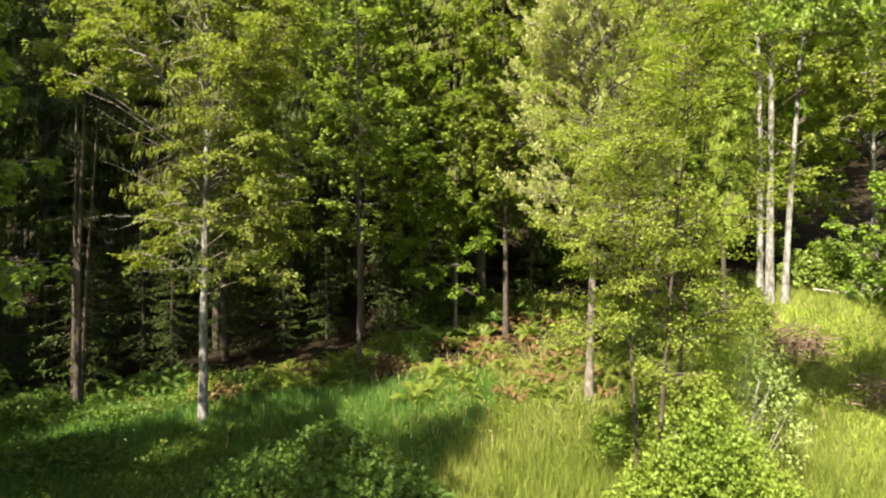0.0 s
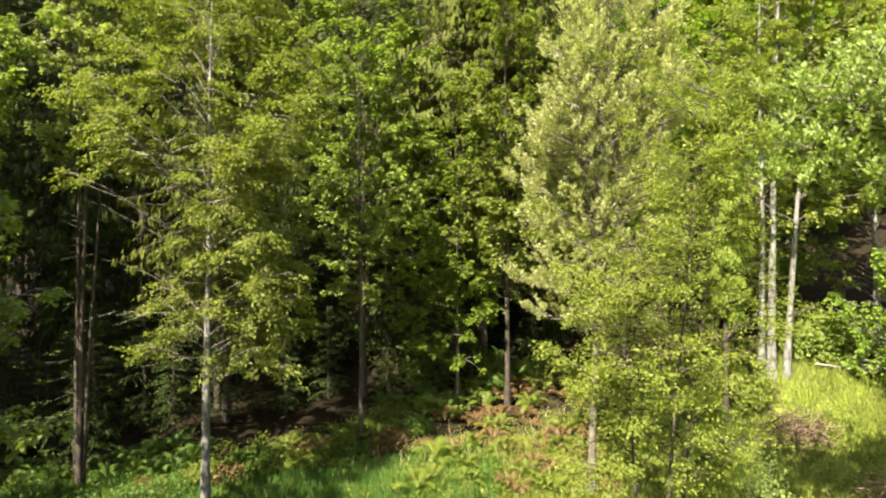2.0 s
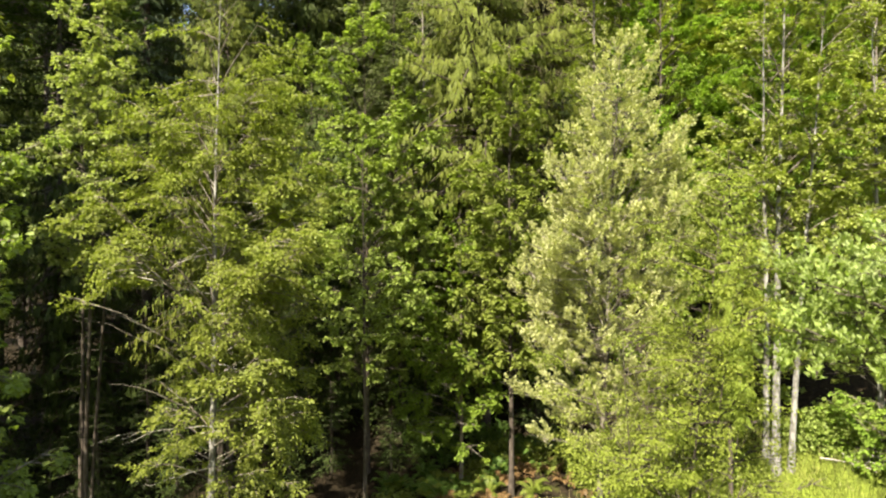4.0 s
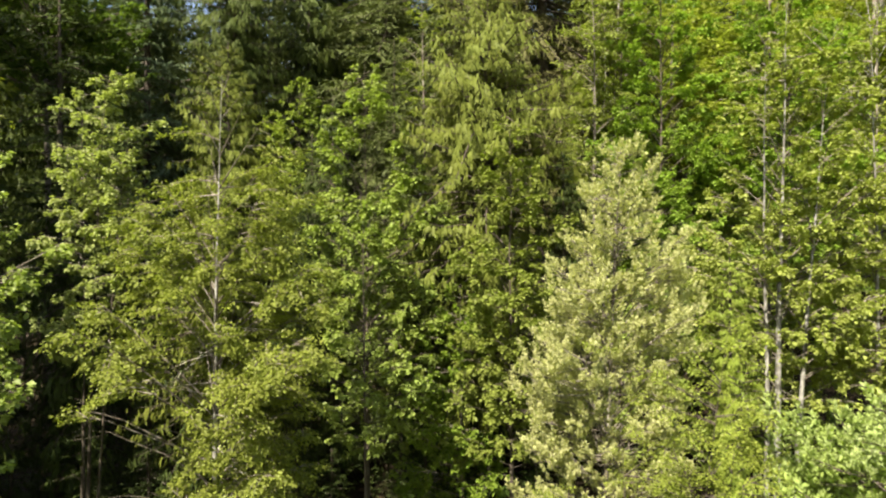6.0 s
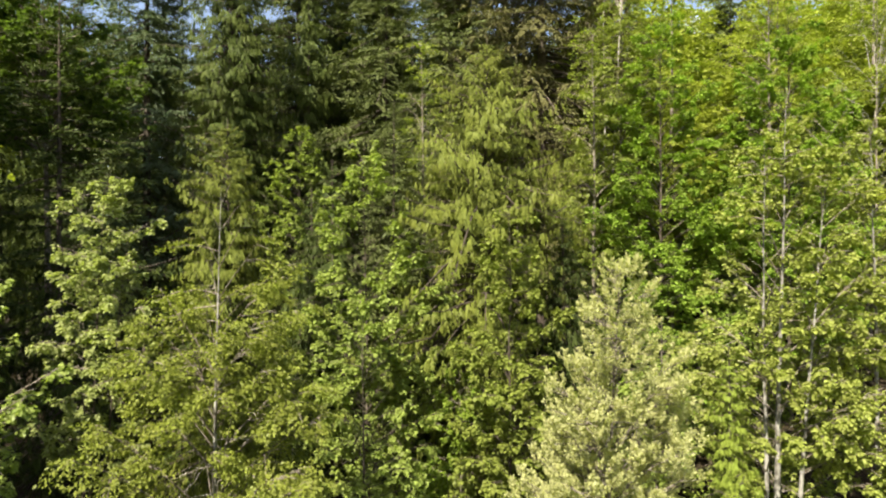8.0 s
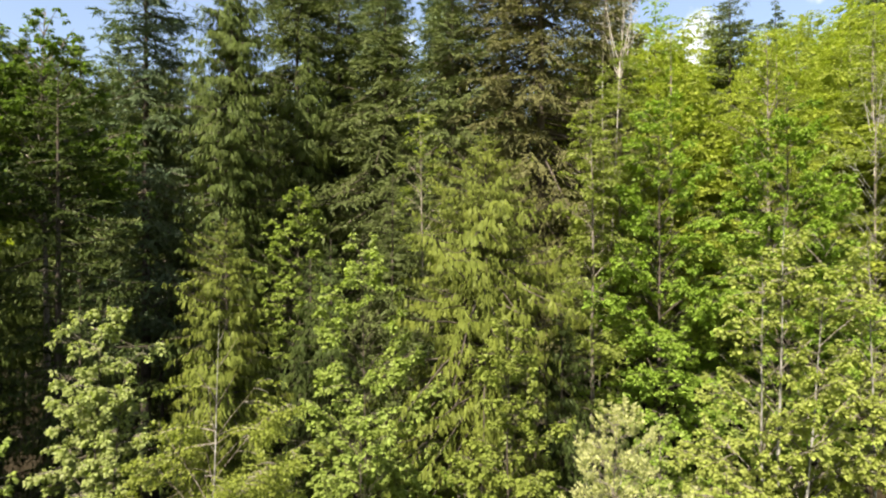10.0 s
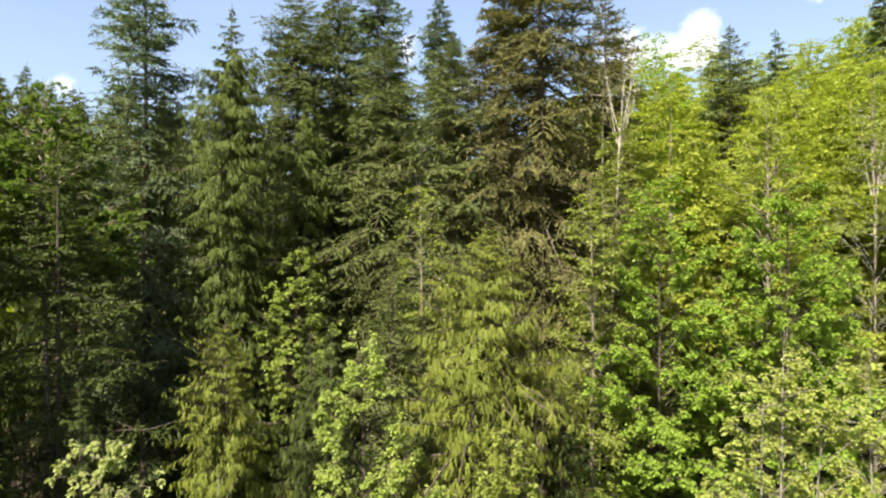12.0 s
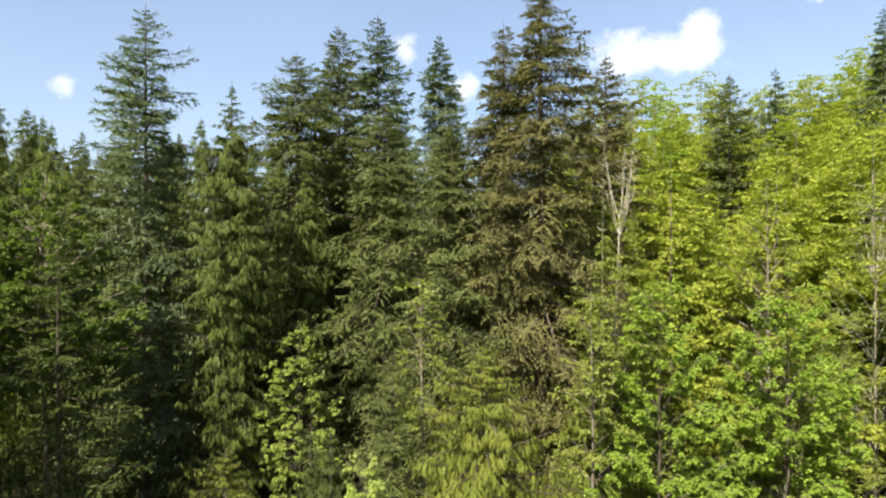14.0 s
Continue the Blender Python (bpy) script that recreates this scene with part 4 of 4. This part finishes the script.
def low_wood():
    """Dark saplings and shrubs that fill the inside of the wood."""
    rng = np.random.default_rng(700)
    sap = conifer("small dark hemlock sapling in the wood", -12.4, 21.6, 3.6, -0.6, 1.3, NEEDLE_HEMLOCK_SHADE, 701, boughs=60, per=16, size=0.3, trunk=0.05, sprays=4, name="sapling", group="saplings")
    sap_h = 3.6 - float(ground_z(-12.4, 21.6))
    # the later sapling rows are added to darken the wood and close sky gaps
    for px, py, hh in ((-15.5, 24.6, 4.0), (-9.0, 26.4, 5.0), (-5.0, 27.2, 4.0), (-2.2, 29.6, 5.5), (-12.8, 27.0, 6.0), (-7.2, 30.0, 6.5), (1.4, 29.5, 5.0), (3.8, 27.5, 4.0), (-18.0, 26.0, 6.0), (-1.0, 27.6, 3.6), (-2.4, 26.6, 3.0), (0.4, 28.2, 4.2), (-10.8, 25.2, 4.4), (-14.2, 25.6, 5.0), (-16.8, 23.8, 4.4), (-6.6, 26.2, 4.0),
                       *[(-24.0 + 2.3 * j + rng.normal(0, 0.4), 32.5 + rng.uniform(-1.5, 2.5), rng.uniform(7.0, 9.5)) for j in range(14)],
                       *[(-27.0 + 3.2 * j + rng.normal(0, 0.5), 46.0 + rng.uniform(-2, 3), rng.uniform(12.0, 15.0)) for j in range(12)],
                       *[(-20.0 + 3.4 * j + rng.normal(0, 0.5), 57.0 + rng.uniform(-1, 2), rng.uniform(15.0, 18.0)) for j in range(8)]):
        copy_at(sap, px, py, float(ground_z(px, py)) + hh, sap_h, rng.uniform(0, 6.28), 1.2)


low_wood()


def fern(label, leaf, x, y, seed, size=0.95, fronds=10, group="ferns", name="fern"):
    """A fern: a ring of arching fronds, each with two rows of leaflets."""
    rng = np.random.default_rng(seed)
    root = tagged(new(name), label, "fern", group)
    root.location = (x, y, float(ground_z(x, y)))
    k = np.linspace(0.12, 1, 17)
    px, pz = size * k * 0.75, size * (0.95 * k - 0.68 * k ** 2.4)
    n = len(k)
    ln = size * 0.18 * np.sin(math.pi * (k * 0.85 + 0.12)) + 0.02
    rib = np.stack([px, px * 0, pz], 1)
    left = rib + np.stack([ln * 0.35, ln, -0.15 * ln], 1)
    right = rib + np.stack([ln * 0.35, -ln, -0.15 * ln], 1)
    faces = []
    for i in range(n - 1):
        faces += [(i, i + 1, n + i), (i, 2 * n + i, i + 1)]
    me = mesh_of("frond", np.concatenate([rib, left, right]), faces)
    for j in range(fronds):
        ob = part("frond", me, leaf, root)
        ob.rotation_euler = (rng.normal(0, 0.15), rng.normal(0, 0.2), j * 6.283 / fronds + rng.normal(0, 0.25))
        ob.scale = (1, 1, 1) if j % 2 else (0.85, 0.9, 1.15)
    return root


def make_ferns():
    rng = np.random.default_rng(300)
    green = fern("yellow-green sword fern at the wood's edge", LEAF_FERN, -2.0, 24.6, 301)
    brown = fern("rust-brown dead bracken among grass", LEAF_BRACKEN, 1.2, 22.4, 302, 0.95, 9, "dead bracken", "bracken")
    dark = fern("green lady fern in the shade", LEAF_BRAMBLE, -14.0, 22.6, 303, 0.9, 10)
    spots = []
    for _ in range(34):
        k = rng.uniform()
        spots.append((green, -5.6 + 5.4 * k + rng.normal(0, 0.5), 21.4 + 2.6 * k + rng.normal(0, 0.5), rng.uniform(0.7, 1.25)))
    for _ in range(46):
        spots.append((brown, rng.uniform(-1.6, 5.0), rng.uniform(20.4, 25.5), rng.uniform(0.5, 1.05)))
    for _ in range(10):
        spots.append((green, rng.uniform(-6.5, -3.0), rng.uniform(20.4, 21.8), rng.uniform(0.5, 0.9)))
    for _ in range(7):
        spots.append((brown, rng.uniform(-9.6, -8.0), rng.uniform(19.2, 20.6), rng.uniform(0.5, 0.9)))
    for _ in range(14):
        spots.append((brown, rng.uniform(0.5, 6.0), rng.uniform(17.6, 20.6), rng.uniform(0.5, 0.9)))
    for _ in range(30):
        spots.append((green, rng.uniform(-1.0, 7.5), rng.uniform(17.4, 24.5), rng.uniform(0.7, 1.2)))
    for _ in range(26):
        spots.append((dark, rng.uniform(-16.5, -8.5), rng.uniform(20.5, 23.6), rng.uniform(0.8, 1.3)))
    for _ in range(34):
        spots.append((dark, rng.uniform(-2.5, 4.5), rng.uniform(23.8, 29), rng.uniform(0.8, 1.3)))
    for src, px, py, sc in spots:
        ob = copy_thing(src, pose(px, py, float(ground_z(px, py)), 0, 0, rng.uniform(0, 360)))
        ob.scale = (sc, sc, sc)


make_ferns()

# shrubs of the meadow
bush("sprawling bramble thicket with dark green leaves", -3.2, 13.3, 2.3, 1.3, 1.3, LEAF_BRAMBLE, 401, clusters=520, per=16, size=0.12, name="bramble", category="bramble")
bush("sprawling bramble thicket with dark green leaves", -1.4, 12.4, 1.5, 1.0, 1.2, LEAF_BRAMBLE, 402, clusters=300, per=16, size=0.12, name="bramble", category="bramble")
bush("small bright shrub in long grass", -1.5, 13.9, 0.8, 0.6, 1.5, LEAF_BUSH, 403, clusters=140, per=14, size=0.11)
bush("bright green leafy bush in the meadow", 4.2, 10.4, 1.6, 1.1, 3.3, LEAF_BUSH, 404, clusters=760, per=30, size=0.072, canes=24)
bush("bright green leafy bush in the meadow", 5.5, 11.0, 1.1, 0.8, 2.4, LEAF_BUSH, 405, clusters=360, per=30, size=0.072)
bush("thin straggling shrub with pale leaves", 5.9, 13.2, 1.6, 1.0, 4.6, LEAF_WHITE, 406, clusters=330, per=12, size=0.075, canes=44, cane_mat=WOOD_DEAD)
bush("leafy growth at the willow's foot", 5.0, 12.6, 1.3, 0.9, 3.3, LEAF_WILLOW, 414, clusters=260, per=20, size=0.072)
bush("dense green shrub under the willow", 4.7, 14.5, 1.2, 1.0, 2.2, LEAF_YOUNG, 407, clusters=220, per=20, size=0.085)
bush("green shrub on the bank", 9.2, 21.0, 1.6, 1.2, 2.2, LEAF_GOLD, 408, clusters=360, per=16, size=0.13)
bush("green shrub on the bank", 6.8, 20.5, 1.5, 1.2, 1.9, LEAF_MAPLE, 409, clusters=320, per=16, size=0.13)
bush("leafy shrub behind the bank", 14.2, 22.6, 2.2, 1.2, 1.8, LEAF_MAPLE, 410, clusters=380, per=16, size=0.14)
bush("low shrub at the wood's edge", -10.6, 18.9, 2.2, 0.9, 0.6, LEAF_BRAMBLE, 411, clusters=300, per=18, size=0.1)
bush("low shrub at the wood's edge", -12.9, 18.7, 1.8, 1.0, 0.7, LEAF_BRAMBLE, 412, clusters=280, per=18, size=0.1)
bush("grassy bramble patch below the alder", -9.2, 15.2, 2.0, 1.2, 0.6, LEAF_BRAMBLE, 413, clusters=320, per=14, size=0.11, name="bramble", category="bramble")


def edge_shrubs():
    """Low dim shrubs that close the foot of the wood."""
    rng = np.random.default_rng(450)
    for j in range(14):
        px, py = -1.8 + j * 0.68 + rng.normal(0, 0.3), 23.6 + rng.uniform(-0.8, 6.0)
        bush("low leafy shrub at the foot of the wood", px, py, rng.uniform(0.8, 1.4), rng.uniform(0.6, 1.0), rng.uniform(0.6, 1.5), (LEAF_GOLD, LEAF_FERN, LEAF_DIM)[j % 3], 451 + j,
             clusters=110, per=14, size=0.11, canes=6, group="shrubs at the foot of the wood")


    for j in range(13):
        # the bank between the grass and the dark floor of the wood
        k = j / 12
        bush("low tangle of leafy growth on the shaded bank", -8.6 + 7.4 * k + rng.normal(0, 0.2), 19.8 + 2.5 * k + rng.normal(0, 0.3), rng.uniform(0.7, 1.1), rng.uniform(0.4, 0.7), rng.uniform(0.5, 0.95),
             (LEAF_FERN, LEAF_BRAMBLE, LEAF_YOUNG, LEAF_BRACKEN)[(j * 3 + 1) % 4], 480 + j, clusters=90, per=18, size=0.085, canes=8, group="growth on the bank")


edge_shrubs()


def brush_pile(label, x, y, rx, ry, h, seed, n=90, mat=None, thick=0.02, sides=4):
    """A heap of cut branches."""
    rng = np.random.default_rng(seed)
    z0 = float(ground_z(x, y))
    root = tagged(new("brush_pile"), label, "brush pile")
    root.location = (x, y, z0)
    for _ in range(n):
        q, a = rng.uniform() ** 0.5, rng.uniform(0, 6.28)
        c = np.array([rx * q * math.cos(a) * 0.7, ry * q * math.sin(a) * 0.7, 0])
        c[2] = float(ground_z(x + c[0], y + c[1])) - z0 + h * (1 - q * q) * rng.uniform(0.05, 1.0)
        d = rng.normal(size=3) * np.array([1, 0.8, 0.35])
        d /= np.linalg.norm(d)
        ln = rng.uniform(0.5, 1.3) * rx
        k = np.linspace(-0.5, 0.5, 5)[:, None]
        pts = c + d * k * ln + np.array([[0, 0, 1.0]]) * (0.25 - k * k) * 0.35 + rng.normal(0, 0.03, (5, 3))
        part("stick", tubes_mesh("stick", [(pts, thick * rng.uniform(0.5, 1.4) * (1 - 0.7 * (k[:, 0] + 0.5)))], sides), mat or WOOD_BRUSH, root)
    return root


brush_pile("heap of brown cut brushwood in the grass", 10.3, 18.6, 1.3, 0.9, 1.0, 501, 110)
brush_pile("heap of brown cut brushwood in the grass", 11.4, 15.6, 1.4, 0.8, 0.8, 502, 90)
brush_pile("bleached fallen branches on the bank", 14.6, 21.4, 1.6, 0.6, 0.5, 503, 34, WOOD_DEAD, 0.045, 6)


# ---- grass ----
def make_grass():
    rng = np.random.default_rng(600)
    n = 150000
    y = 8.5 + rng.uniform(0, 1, n) ** 0.9 * 16
    x = rng.uniform(-0.72, 0.78, n) * (y + 1.5)
    p = np.stack([x, y, x * 0], 1)
    edge = np.interp(x, (-16, -6, -1, 5, 8, 14), (22.0, 20.6, 20.8, 20.6, 23.5, 24.5))
    ok = (y < edge + waves(p, rng, 0.5))
    x, y = x[ok], y[ok]
    n = len(x)
    p = np.stack([x, y, x * 0], 1)
    tall = 0.34 + 0.14 * waves(p, rng, 0.45) + 0.12 * np.exp(-((x + 2.2) ** 2 + (y - 18.0) ** 2) / 9)
    hgt = np.clip(tall, 0.12, 0.8) * rng.uniform(0.6, 1.3, n)
    a = rng.uniform(0, 6.28, n)
    w = rng.uniform(0.009, 0.018, n)
    d = np.stack([np.cos(a), np.sin(a), a * 0], 1)
    b = np.stack([x, y, ground_z(x, y) - 0.03], 1)
    lean = rng.normal(0, 0.28, (n, 2)) * hgt[:, None]
    v = np.empty((n, 3, 3))
    v[:, 0], v[:, 1] = b - d * w[:, None], b + d * w[:, None]
    v[:, 2] = b
    v[:, 2, 2] += hgt
    v[:, 2, :2] += lean
    # tints part near the shade's edge, so shade and sun sit in the colour
    dry = x + 1.6 * waves(p, rng, 0.6) > 0.4
    for pick, mat, label in ((~dry, GRASS_SHADE, "long green grass with the wood's shade put into its colour"), (dry, GRASS_SUN_DRY, "yellow-green meadow grass with dry blades, sunlight tinted into the colour")):
        w3 = v[pick]
        ob = part("grass", mesh_of("grass", w3.reshape(-1, 3), np.arange(len(w3) * 3).reshape(-1, 3)), mat)
        tagged(ob, label, "grass", kind="stuff")


make_grass()


def make_weeds():
    """Broad-leaved weeds, seedlings and dry stalks scattered through the turf."""
    rng = np.random.default_rng(620)
    n = 4200
    y = 9.0 + rng.uniform(0, 1, n) * 14.5
    x = rng.uniform(-0.72, 0.78, n) * (y + 1.0)
    ok = waves(np.stack([x, y, x * 0], 1), rng, 0.55) > -0.05
    x, y = x[ok], y[ok]
    n, per = len(x), 16
    c = np.stack([x, y, ground_z(x, y)], 1)
    tall = rng.uniform(0.12, 0.5, (n, 1))
    pos = c[:, None] + rng.normal(0, 0.13, (n, per, 3)) * np.array([1, 1, 0])
    pos[..., 2] += rng.uniform(0.1, 1, (n, per)) * tall
    axis = rng.normal(0, 0.8, (n, per, 3))
    axis[..., 2] = np.abs(axis[..., 2]) * 0.5
    norm = rng.normal(0, 0.4, (n, per, 3))
    norm[..., 2] += 0.9
    ln = rng.uniform(0.05, 0.12, n * per)
    ob = part("weeds", leaf_mesh("weeds", pos.reshape(-1, 3), axis.reshape(-1, 3), norm.reshape(-1, 3), ln, ln * 0.6), LEAF_FERN)
    tagged(ob, "low broad-leaved weeds growing through the meadow grass", "weeds", kind="stuff")
    y2 = rng.uniform(14.5, 22.5, 2600)
    x2 = rng.normal(3.5, 4.2, 2600)
    hgt = 0.1 + 0.6 * rng.uniform(0, 1, 2600) ** 2
    a = rng.uniform(0, 6.28, 2600)
    d = np.stack([np.cos(a), np.sin(a), a * 0], 1) * 0.012
    b = np.stack([x2, y2, ground_z(x2, y2) - 0.03], 1)
    v = np.empty((2600, 3, 3))
    v[:, 0], v[:, 1], v[:, 2] = b - d, b + d, b + np.stack([rng.normal(0, 0.22, 2600), rng.normal(0, 0.22, 2600), hgt], 1)
    ob = part("dry_stalks", mesh_of("dry_stalks", v.reshape(-1, 3), np.arange(7800).reshape(-1, 3)), STRAW)
    tagged(ob, "dry straw-coloured stalks in the meadow", "dry grass", kind="stuff")


make_weeds()
